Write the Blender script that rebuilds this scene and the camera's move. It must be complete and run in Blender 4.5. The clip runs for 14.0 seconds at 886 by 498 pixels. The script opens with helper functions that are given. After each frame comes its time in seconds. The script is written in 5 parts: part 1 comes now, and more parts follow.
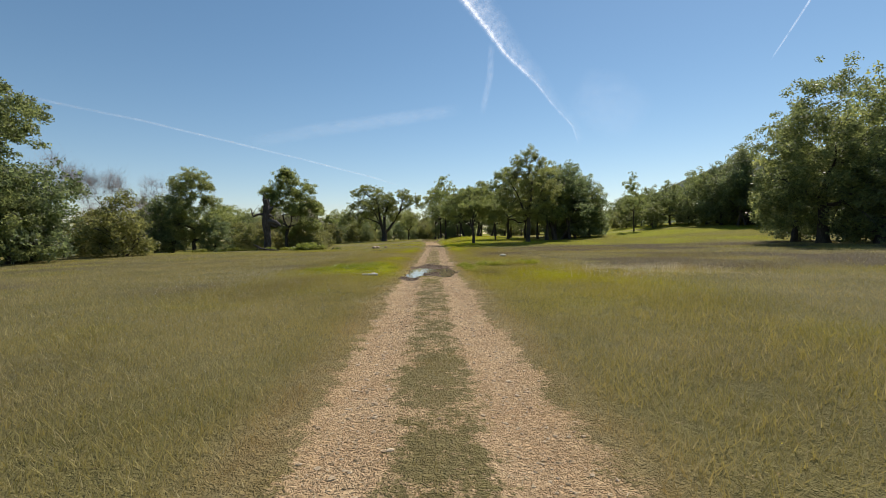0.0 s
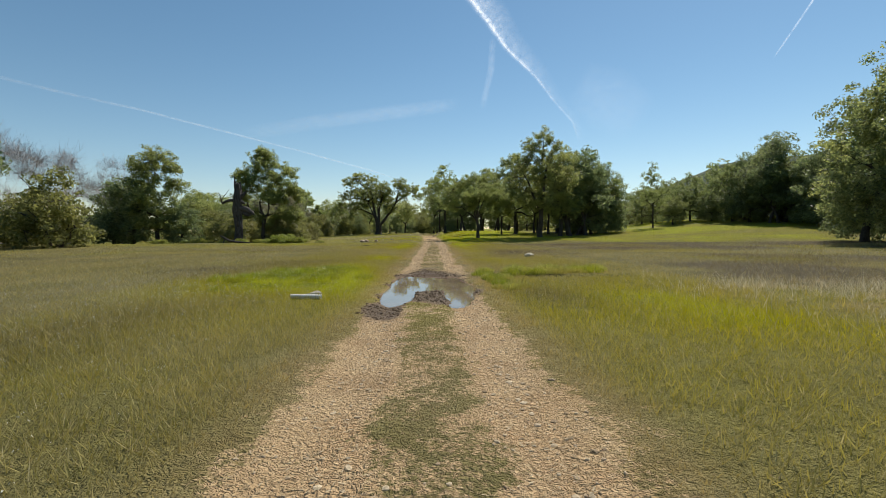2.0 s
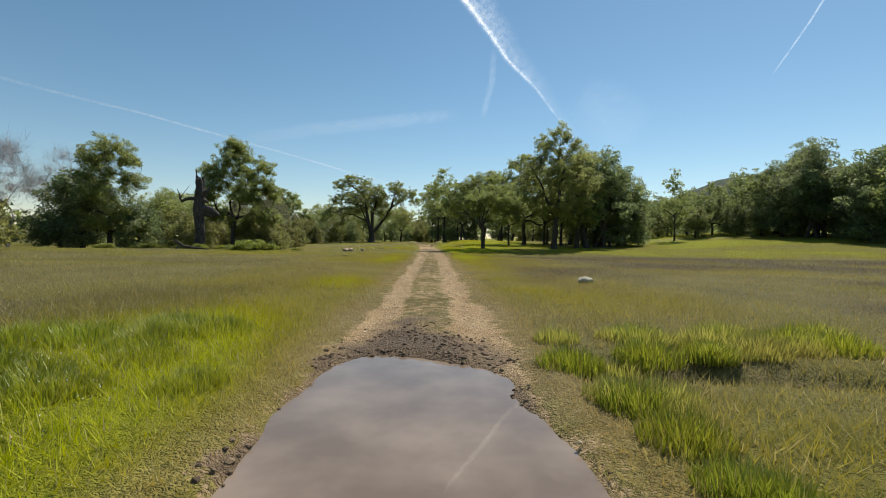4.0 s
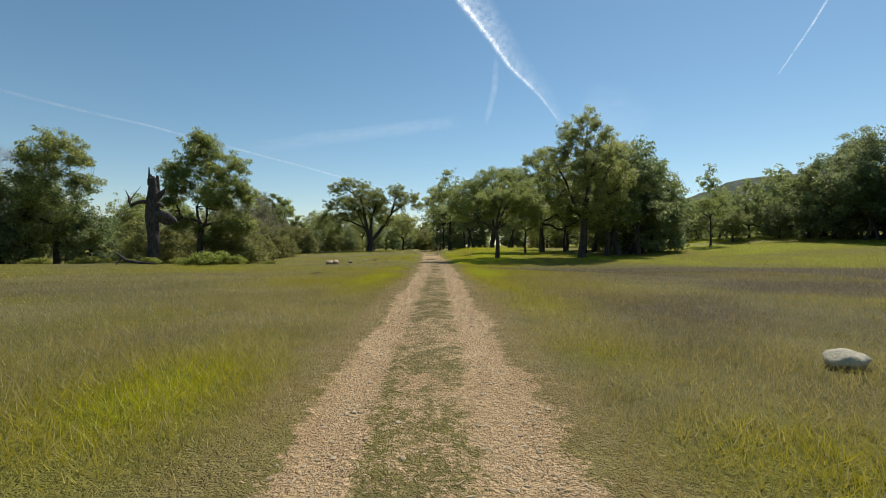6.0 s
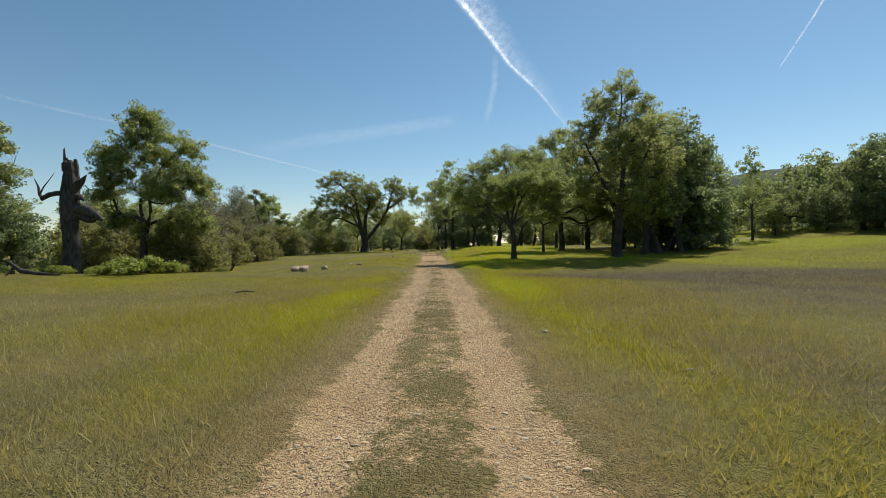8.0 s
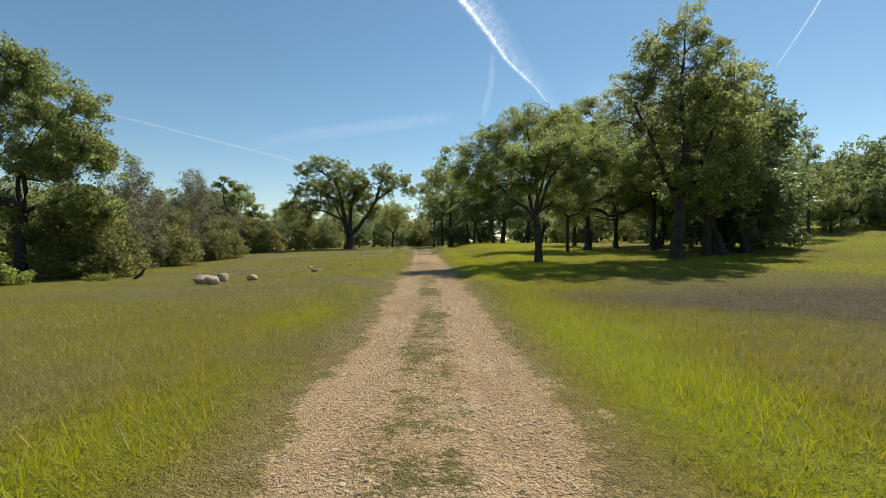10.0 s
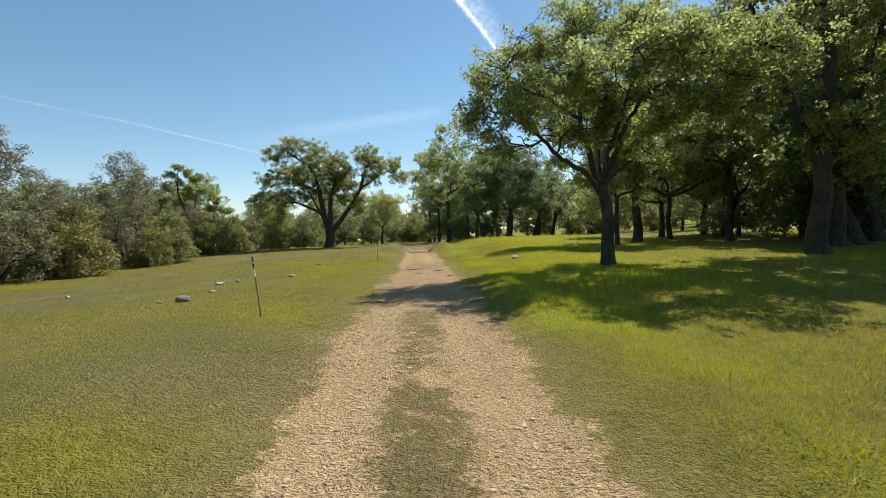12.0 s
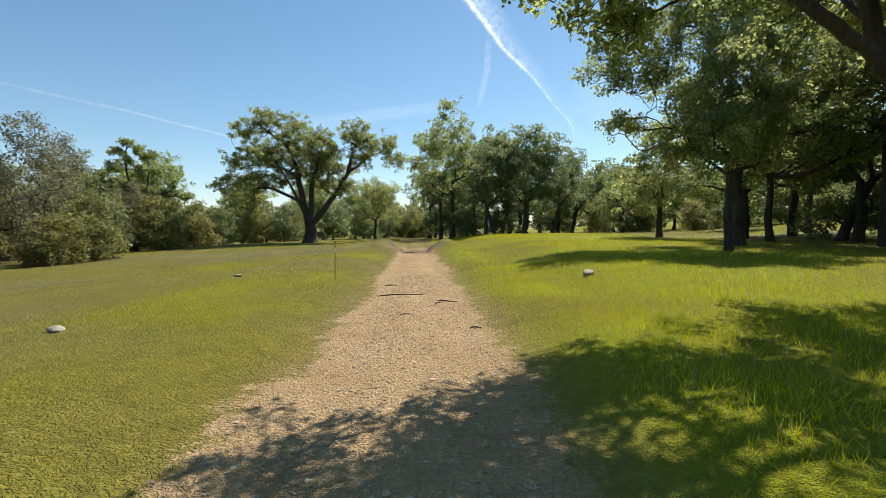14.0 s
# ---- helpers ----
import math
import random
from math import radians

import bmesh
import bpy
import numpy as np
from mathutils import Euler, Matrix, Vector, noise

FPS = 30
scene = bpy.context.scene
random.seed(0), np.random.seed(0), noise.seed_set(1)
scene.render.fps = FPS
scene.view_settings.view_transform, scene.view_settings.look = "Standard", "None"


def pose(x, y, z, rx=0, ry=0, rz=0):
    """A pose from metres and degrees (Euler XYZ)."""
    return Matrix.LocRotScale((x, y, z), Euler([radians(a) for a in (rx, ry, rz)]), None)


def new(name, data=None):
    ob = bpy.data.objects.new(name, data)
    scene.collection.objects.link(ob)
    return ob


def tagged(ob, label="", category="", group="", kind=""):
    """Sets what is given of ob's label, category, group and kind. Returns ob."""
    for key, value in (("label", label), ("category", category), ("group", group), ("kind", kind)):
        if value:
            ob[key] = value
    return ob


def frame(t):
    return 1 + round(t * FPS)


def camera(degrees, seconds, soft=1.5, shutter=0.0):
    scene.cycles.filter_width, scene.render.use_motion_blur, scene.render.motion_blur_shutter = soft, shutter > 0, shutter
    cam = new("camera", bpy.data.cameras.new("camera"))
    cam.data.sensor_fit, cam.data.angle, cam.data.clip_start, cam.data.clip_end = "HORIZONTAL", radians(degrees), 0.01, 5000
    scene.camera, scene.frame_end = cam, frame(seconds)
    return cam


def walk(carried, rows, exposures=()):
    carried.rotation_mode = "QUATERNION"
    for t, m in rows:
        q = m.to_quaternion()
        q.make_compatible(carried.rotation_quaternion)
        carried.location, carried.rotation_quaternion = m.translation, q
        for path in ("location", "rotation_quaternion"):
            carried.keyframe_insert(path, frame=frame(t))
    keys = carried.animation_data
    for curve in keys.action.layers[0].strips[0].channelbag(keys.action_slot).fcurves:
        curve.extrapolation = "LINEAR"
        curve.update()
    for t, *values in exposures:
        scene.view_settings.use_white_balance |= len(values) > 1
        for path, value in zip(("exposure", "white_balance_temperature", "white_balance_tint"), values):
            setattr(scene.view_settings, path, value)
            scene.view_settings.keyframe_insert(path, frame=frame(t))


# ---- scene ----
cam = camera(88.0, 14.0, soft=0.8)
# seconds, eye x, y, z, yaw, pitch, lean to the right
ROWS = [
    (0.0, 0.000, 0.000, 1.621, -0.041, -1.609, 1.060),
    (0.5, -0.064, 2.425, 1.589, -0.086, -1.426, 0.697),
    (1.0, -0.151, 4.929, 1.550, 0.096, -1.654, 0.659),
    (1.5, -0.228, 7.410, 1.490, 0.167, -1.885, 0.597),
    (2.0, -0.277, 9.774, 1.418, -0.282, -2.276, 0.181),
    (2.5, -0.296, 12.094, 1.358, -0.634, -2.463, -0.602),
    (3.0, -0.335, 14.374, 1.311, -0.758, -2.160, -0.973),
    (5.5, -0.501, 26.434, 1.461, 0.015, -0.194, -0.569),
    (6.0, -0.537, 28.633, 1.475, 0.064, -0.245, -0.207),
    (6.5, -0.567, 30.915, 1.474, 0.190, -0.317, 0.125),
    (7.0, -0.597, 33.286, 1.478, 0.275, -0.223, 0.356),
    (7.5, -0.624, 35.695, 1.484, 0.260, -0.257, 0.544),
    (8.0, -0.642, 38.144, 1.494, 0.280, -0.359, 0.620),
    (10.5, -0.796, 51.986, 1.573, -0.290, -0.903, 0.197),
    (11.0, -0.811, 54.919, 1.534, -0.333, -0.955, 0.334),
    (11.5, -0.897, 57.844, 1.492, -0.516, -1.035, 0.999),
    (12.0, -1.022, 60.541, 1.499, -0.788, -1.448, 1.608),
    (12.5, -1.170, 63.165, 1.446, -0.924, -1.396, 1.912),
    (13.0, -1.216, 65.950, 1.464, -0.903, -1.444, 1.579),
    (13.5, -1.166, 68.802, 1.477, -0.822, -1.424, 0.723),
    (14.0, -1.159, 71.187, 1.511, -0.749, -1.977, 0.522),
]
walk(cam, [(t, pose(x, y, z, 90 + pitch, roll, yaw)) for t, x, y, z, yaw, pitch, roll in ROWS],
     [(0.0, 0.02, 6500, 16), (1.5, 0.02, 6500, 12), (3.0, 0.06, 6500, 10), (5.5, 0.02, 6500, 10), (8.0, 0.03, 6500, 10), (10.5, 0.18, 6500, 10), (11.5, 0.28, 6500, 11),
      (12.5, 0.45, 6500, 12), (13.0, 0.50, 6500, 12), (13.5, 0.38, 6500, 12), (14.0, 0.45, 6500, 12)])

# ---- light ----
SUN_ELEVATION, SUN_AZIMUTH = radians(53), radians(36)  # azimuth from ahead (+y) to the right (+x)
world = bpy.data.worlds.new("sky")
scene.world = world
world.use_nodes = True
wn = world.node_tree
wn.nodes.clear()
sky = wn.nodes.new("ShaderNodeTexSky")
sky.sky_type = "NISHITA"
sky.sun_disc = False
sky.sun_elevation = SUN_ELEVATION
sky.sun_rotation = SUN_AZIMUTH
sky.altitude = 200
sky.air_density, sky.dust_density, sky.ozone_density = 1.0, 0.15, 0.9
back = wn.nodes.new("ShaderNodeBackground")
back.inputs["Strength"].default_value = 0.101
wout = wn.nodes.new("ShaderNodeOutputWorld")
hue = wn.nodes.new("ShaderNodeHueSaturation")
hue.inputs["Hue"].default_value, hue.inputs["Saturation"].default_value = 0.487, 1.12
wn.links.new(sky.outputs[0], hue.inputs["Color"])
wn.links.new(hue.outputs[0], back.inputs["Color"])
wn.links.new(back.outputs[0], wout.inputs["Surface"])

sun_data = bpy.data.lights.new("sun", "SUN")
sun_data.energy, sun_data.angle, sun_data.color = 5.0, radians(0.53), (1.0, 0.95, 0.86)
sun = new("sun", sun_data)
to_sun = Vector((math.sin(SUN_AZIMUTH) * math.cos(SUN_ELEVATION), math.cos(SUN_AZIMUTH) * math.cos(SUN_ELEVATION), math.sin(SUN_ELEVATION)))
sun.matrix_world = Matrix.Translation((0, 0, 60)) @ to_sun.to_track_quat("Z", "Y").to_matrix().to_4x4()


# ---- small numeric helpers ----
def smooth(a):
    a = np.clip(a, 0, 1)
    return a * a * (3 - 2 * a)


LATTICE = np.random.default_rng(5).random((257, 257))


def value_noise(x, y, size, octaves=3):
    """Smooth noise between 0 and 1 over the plan, with features of about that many metres."""
    x, y = np.asarray(x, float), np.asarray(y, float)
    total, weight = np.zeros(np.broadcast(x, y).shape), 0.0
    for o in range(octaves):
        u, v = x / size * 2 ** o + 17.3 * o + 90.1, y / size * 2 ** o + 41.7 * o + 55.4
        iu, iv = np.floor(u).astype(int), np.floor(v).astype(int)
        fu, fv = smooth(u - iu), smooth(v - iv)
        a, b = LATTICE[iu % 256, iv % 256], LATTICE[(iu + 1) % 256, iv % 256]
        c, d = LATTICE[iu % 256, (iv + 1) % 256], LATTICE[(iu + 1) % 256, (iv + 1) % 256]
        total = total + 0.5 ** o * (a * (1 - fu) * (1 - fv) + b * fu * (1 - fv) + c * (1 - fu) * fv + d * fu * fv)
        weight += 0.5 ** o
    return total / weight


TRACK_Y = np.array([-60, 0, 6, 20, 37, 61, 69, 77, 96, 116, 140, 180])
TRACK_X = np.array([0.8, 0, -0.15, -0.5, -0.74, -1.0, -1.33, -1.46, -2.3, -3.3, -4.6, -8.0])
PUDDLE = (-0.6, 21.6)  # centre of the pool across the track
WATER_LEVEL = -0.07


def track_x(y):
    return np.interp(y, TRACK_Y, TRACK_X)


def pool_depth(x, y):
    """1 in the pool, 0 outside: a broad pool with an arm in each rut, round a mound of mud."""
    wob = (value_noise(x, y, 0.9, 3) - 0.5) * 0.5
    body = np.sqrt(((x + 0.68) / 1.10) ** 2 + ((y - 22.8) / 2.1) ** 2)
    right = np.sqrt(((x - 0.12 - 0.05 * (y - 20)) / 0.38) ** 2 + ((y - 20.9) / 2.3) ** 2)
    left = np.sqrt(((x + 1.26) / 0.42) ** 2 + ((y - 20.8) / 2.3) ** 2)
    d = np.minimum(np.minimum(body, right), left) + wob
    return smooth((1.1 - d) / 0.4)


def mud_here(x, y):
    """Trodden mud round the pool, widest on the near side."""
    wob = (value_noise(x + 40, y, 0.8, 3) - 0.5) * 0.7
    d = np.sqrt(((x + 0.60) / 1.24) ** 2 + ((y - 22.4) / 4.3) ** 2)
    near_left = np.sqrt(((x + 1.30) / 0.42) ** 2 + ((y - 18.2) / 0.9) ** 2)
    return smooth((1.12 - np.minimum(d, near_left) - wob) / 0.3)


def ditch_here(x, y):
    """The small ditch that feeds the pool from both sides."""
    left = 1.5 * np.exp(-((y - 21.7 - 0.2 * np.sin(x * 1.7)) / 0.40) ** 2) * smooth((-x - 2.9) / 0.6) * smooth((x + 6.8) / 1.5)
    right = np.exp(-((y - 23.8 - 0.25 * np.sin(x * 0.8)) / 0.30) ** 2) * smooth((x - 0.9) / 0.6) * smooth((6.0 - x) / 1.5)
    return left + right


def ground_z(x, y):
    x, y = np.asarray(x, float), np.asarray(y, float)
    z = 0.80 * smooth((y - 64) / 30) * smooth((x + 1) / 6)
    z = z + 0.55 * smooth((y - 88) / 36) * smooth((x + 36) / 16)
    z = z + 3.2 * smooth((x - 24) / 55) * smooth((y - 50) / 75)
    z = z - 0.5 * smooth((-x - 22) / 22) * smooth((66 - y) / 30)
    z = z - 0.55 * smooth((-x - 11) / 8) * smooth((y - 66) / 9) * smooth((122 - y) / 25)
    off = x - track_x(y)
    z = z + 0.16 * (value_noise(x, y, 7.0, 3) - 0.5) * smooth((np.abs(off) - 1.0) / 3)
    z = z + 0.6 * (value_noise(x, y, 60.0, 2) - 0.5) * smooth((np.abs(off) - 12) / 30)
    # wheel ruts, the wash that the track dips through, its banks
    z = z - 0.05 * (np.exp(-((off + 0.76) / 0.32) ** 2) + np.exp(-((off - 0.76) / 0.32) ** 2))
    z = z + 0.02 * (value_noise(x, y, 0.5, 3) - 0.5) * np.exp(-(off / 1.8) ** 2)
    z = z + 0.24 * smooth((y - 58) / 8) * smooth((np.abs(off) - 1.3) / 1.6) * smooth((9 - np.abs(off)) / 5) * smooth((4 - off) / 2.5)
    wash = np.exp(-((y - 108) / 6.0) ** 2)
    cut = off + 0.5 * (value_noise(x, y, 2.2, 3) - 0.5)
    z = z + 0.22 * wash * (value_noise(x + 9, y, 1.3, 3) - 0.5) * smooth((np.abs(off) - 1.2) / 0.6) * smooth((5 - np.abs(off)) / 2)
    z = z - 0.26 * wash * smooth((1.4 - np.abs(cut)) / 0.5) + 0.55 * wash * np.exp(-((np.abs(cut) - 2.5) / 1.1) ** 2) * (0.1 + 1.4 * value_noise(x + 20, y, 1.7, 3))
    z = z - 0.30 * np.exp(-(((x - 10) / 7.5) ** 2 + ((y - 63) / 6) ** 2))
    z = z - 0.24 * pool_depth(x, y)
    return z - 0.34 * ditch_here(x, y)


def dirt_amount(x, y):
    """How bare the ground is: the two ruts, joining into one bare track further on."""
    off = (x - track_x(y)) * (1 + 0.34 * (value_noise(x + 50, y, 1.7, 4) - 0.5))
    merge = smooth((y - 65) / 8)
    rut_width = 0.34 + 0.08 * (value_noise(y, y * 0 + 3, 6.0, 2) - 0.5) + 0.10 * smooth((y - 40) / 18)
    start = smooth((19 - y) / 3) + 0.8 * smooth((y - 50) / 12)
    left = np.exp(-np.abs((off + 0.78) / (rut_width - 0.01 + 0.10 * start)) ** 2.2)
    right = np.exp(-np.abs((off - 0.76) / (rut_width + 0.04 + 0.06 * start)) ** 2.2)
    full = np.exp(-np.abs(off / (1.22 + 0.22 * smooth((y - 60) / 8) - 0.2 * smooth((y - 72) / 8) - 0.35 * smooth((y - 92) / 12))) ** 6)
    d = np.maximum(np.maximum(left, right), full * np.maximum(merge * 0.86, 0.34))
    d = d + (value_noise(x, y, 0.7, 4) - 0.5) * 0.55 * (d > 0.02)
    d = d + 0.16 * np.exp(-((off / 2.0) ** 2)) * smooth((value_noise(x, y, 2.4, 2) - 0.5) * 5)
    d = d * (1 - 0.72 * smooth((y - 109) / 4))
    d = np.maximum(d, 0.75 * np.exp(-((np.abs(x - track_x(y)) - 1.75) / 0.40) ** 2) * np.exp(-((y - 108) / 5.0) ** 2) * smooth((value_noise(x, y, 1.1, 3) - 0.3) * 4))
    d = np.maximum(d, mud_here(x, y) * 0.85)
    d = np.maximum(d, 0.7 * ditch_here(x, y))
    return np.clip(d, 0, 1)


def lushness(x, y):
    """Where the grass grows fresh and green: round the pool and its ditch, and in patches."""
    n = value_noise(x, y, 5.5, 3)
    wet = 1.7 * np.exp(-((y - 24.0) / 3.4) ** 2) * np.exp(-((x + 4.0) / 2.4) ** 2) + 0.5 * np.exp(-((y - 20) / 5) ** 2) * np.exp(-((x + 4.5) / 4.0) ** 2) + 0.75 * np.exp(-((y - 19) / 6) ** 2) * np.exp(-((x - 4.5) / 4) ** 2)
    verge = np.exp(-((np.abs(x - track_x(y)) - 2.6) / 1.2) ** 2) * smooth((y - 24) / 10) * 0.75 * smooth((value_noise(x + 70, y, 3.2, 2) - 0.3) * 2.6) * (1 - 0.6 * smooth((y - 64) / 10) * smooth((-x - 1) / 2))
    right_verge = 0.5 * np.exp(-((x - track_x(y) - 3.0) / 1.5) ** 2) * smooth((y - 40) / 12) * smooth((74 - y) / 6)
    beyond = smooth((y - 48) / 16) * (0.60 + 0.35 * smooth((x + 2) / 3) * smooth((24 - x) / 12))
    shade = smooth((x - 1) / 5) * smooth((y - 66) / 6) * 0.45 * smooth((22 - x) / 12)
    meadow = np.exp(-(((x - 26) / 20) ** 2 + ((y - 48) / 7) ** 2)) * 0.6 + np.exp(-(((x - 15.5) / 5.5) ** 2 + ((y - 34) / 2.6) ** 2)) * 0.9
    meadow = meadow + np.exp(-(((x - 42) / 20) ** 2 + ((y - 90) / 15) ** 2)) * 0.55 + np.exp(-(((x - 29) / 11) ** 2 + ((y - 74) / 6.5) ** 2)) * 0.7 + 0.35 * smooth((y - 96) / 20) * smooth((x - 30) / 12)
    far_right = smooth((x - 20) / 25) * smooth((y - 75) / 25) * 0.3
    return np.clip((n - 0.5) * 1.9 + wet + verge + right_verge + beyond + shade + meadow + far_right, 0, 1.5)


def brownness(x, y):
    """Where seed heads and dry stalks tint the meadow brown and purple."""
    n = value_noise(x + 300, y, 6.0, 3)
    near = smooth((y + 5) / 20) * smooth((np.where(x < track_x(y), 50, 68) - y) / 10) * np.where(x < track_x(y), 0.7, 1.0) * smooth((np.abs(x - track_x(y)) - 2.5) / 3)
    bare = np.exp(-(((x - 13.5) / 9) ** 2 + ((y - 62) / 5.0) ** 2)) * 1.3 + np.exp(-(((x - 20) / 14) ** 2 + ((y - 52) / 8) ** 2)) * 0.6 + 0.8 * np.exp(-(((x - 2.0) / 0.9) ** 2 + ((y - 19.6) / 1.6) ** 2))
    off = np.abs(x - track_x(y))
    trodden = np.exp(-(off / 0.5) ** 2) * 0.2
    return np.clip(smooth((n - 0.36) * 3.0) * 0.85 * near + bare + trodden, 0, 1)


def strawness(x, y):
    """Where the grass is trodden or dried to straw: the edges of the track, and a dry patch of the meadow."""
    off = np.abs(x - track_x(y))
    n = value_noise(x + 90, y + 40, 1.1, 3)
    verge = (np.exp(-((off - 1.35) / 0.36) ** 2) * 0.6 + np.exp(-(off / 0.5) ** 2) * 0.18) * (1 - 0.65 * smooth((y - 58) / 8))
    patch = 0.8 * np.exp(-(((x - 8.8) / 2.6) ** 2 + ((y - 19.5) / 2.6) ** 2)) * smooth((n - 0.35) * 4)
    chaff = 0.5 * smooth((y - 60) / 9) * np.exp(-(off / 1.5) ** 4) + 0.08 * np.exp(-(off / 1.5) ** 4)
    return np.clip(verge * (0.45 + 0.9 * n) + patch + chaff * (0.5 + n), 0, 1)


# ---- materials ----
class Nodes:
    """A node material with short ways to add nodes."""

    def __init__(self, name):
        self.mat = bpy.data.materials.new(name)
        self.mat.use_nodes = True
        self.tree = self.mat.node_tree
        self.tree.nodes.clear()
        self.out = self.tree.nodes.new("ShaderNodeOutputMaterial")

    def add(self, kind, **inputs):
        node = self.tree.nodes.new(kind)
        for key, value in inputs.items():
            self.put(node.inputs[key.replace("_", " ")], value)
        return node

    def put(self, socket, value):
        if isinstance(value, bpy.types.NodeSocket):
            self.tree.links.new(value, socket)
        else:
            socket.default_value = value

    def position(self):
        return self.tree.nodes.new("ShaderNodeNewGeometry").outputs["Position"]

    def local(self):
        return self.tree.nodes.new("ShaderNodeTexCoord").outputs["Object"]

    def island(self):
        return self.tree.nodes.new("ShaderNodeNewGeometry").outputs["Random Per Island"]

    def per_object(self):
        return self.tree.nodes.new("ShaderNodeObjectInfo").outputs["Random"]

    def attribute(self, name):
        node = self.tree.nodes.new("ShaderNodeAttribute")
        node.attribute_name = name
        return node.outputs["Fac"]

    def noise(self, vector, scale, detail=4.0, rough=0.55, distort=0.0):
        node = self.add("ShaderNodeTexNoise", Vector=vector, Scale=scale, Detail=detail, Roughness=rough, Distortion=distort)
        return node.outputs["Fac"]

    def math(self, op, a, b=0.0, clamp=False):
        node = self.tree.nodes.new("ShaderNodeMath")
        node.operation, node.use_clamp = op, clamp
        self.put(node.inputs[0], a)
        self.put(node.inputs[1], b)
        return node.outputs[0]

    def ramp(self, value, lo, hi):
        node = self.tree.nodes.new("ShaderNodeMapRange")
        node.clamp = True
        self.put(node.inputs["Value"], value)
        node.inputs["From Min"].default_value, node.inputs["From Max"].default_value = lo, hi
        return node.outputs["Result"]

    def mix(self, fac, a, b):
        node = self.tree.nodes.new("ShaderNodeMix")
        node.data_type = "RGBA"
        self.put(node.inputs[0], fac)
        self.put(node.inputs[6], (*a, 1) if isinstance(a, tuple) else a)
        self.put(node.inputs[7], (*b, 1) if isinstance(b, tuple) else b)
        return node.outputs[2]

    def tint(self, colour, hue, saturation, value):
        return self.add("ShaderNodeHueSaturation", Hue=hue, Saturation=saturation, Value=value, Color=colour).outputs[0]

    def bump(self, height, strength=0.5, distance=0.02):
        return self.add("ShaderNodeBump", Height=height, Strength=strength, Distance=distance).outputs[0]

    def surface(self, colour, roughness=0.8, normal=None, metallic=0.0, specular=0.3):
        node = self.add("ShaderNodeBsdfPrincipled", Roughness=roughness, Metallic=metallic)
        self.put(node.inputs["Base Color"], (*colour, 1) if isinstance(colour, tuple) else colour)
        node.inputs["Specular IOR Level"].default_value = specular
        if normal is not None:
            self.put(node.inputs["Normal"], normal)
        return node.outputs[0]

    def done(self, shader):
        self.tree.links.new(shader, self.out.inputs["Surface"])
        return self.mat


def meadow_colours(n):
    """The colours of the meadow from its lush and brown patches, shared by soil cover and blades."""
    p = n.position()
    coarse, fine = n.noise(p, 0.35, 5), n.noise(p, 3.0, 5)
    olive = n.mix(n.ramp(coarse, 0.35, 0.65), (0.264, 0.229, 0.080), (0.356, 0.302, 0.120))
    green = n.mix(n.ramp(fine, 0.3, 0.7), (0.268, 0.256, 0.026), (0.400, 0.360, 0.044))
    brown = n.mix(n.ramp(fine, 0.35, 0.65), (0.092, 0.067, 0.046), (0.185, 0.142, 0.096))
    lush, dry = n.attribute("lush"), n.attribute("brown")
    c = n.mix(n.math("MULTIPLY", lush, 0.95), olive, green)
    c = n.mix(n.ramp(lush, 0.9, 1.5), c, (0.40, 0.42, 0.030))
    c = n.mix(n.math("MULTIPLY", dry, 0.82), c, brown)
    straw = n.mix(n.ramp(fine, 0.3, 0.7), (0.42, 0.270, 0.115), (0.58, 0.44, 0.225))
    return n.mix(n.math("MULTIPLY", n.attribute("straw"), 0.8), c, straw)


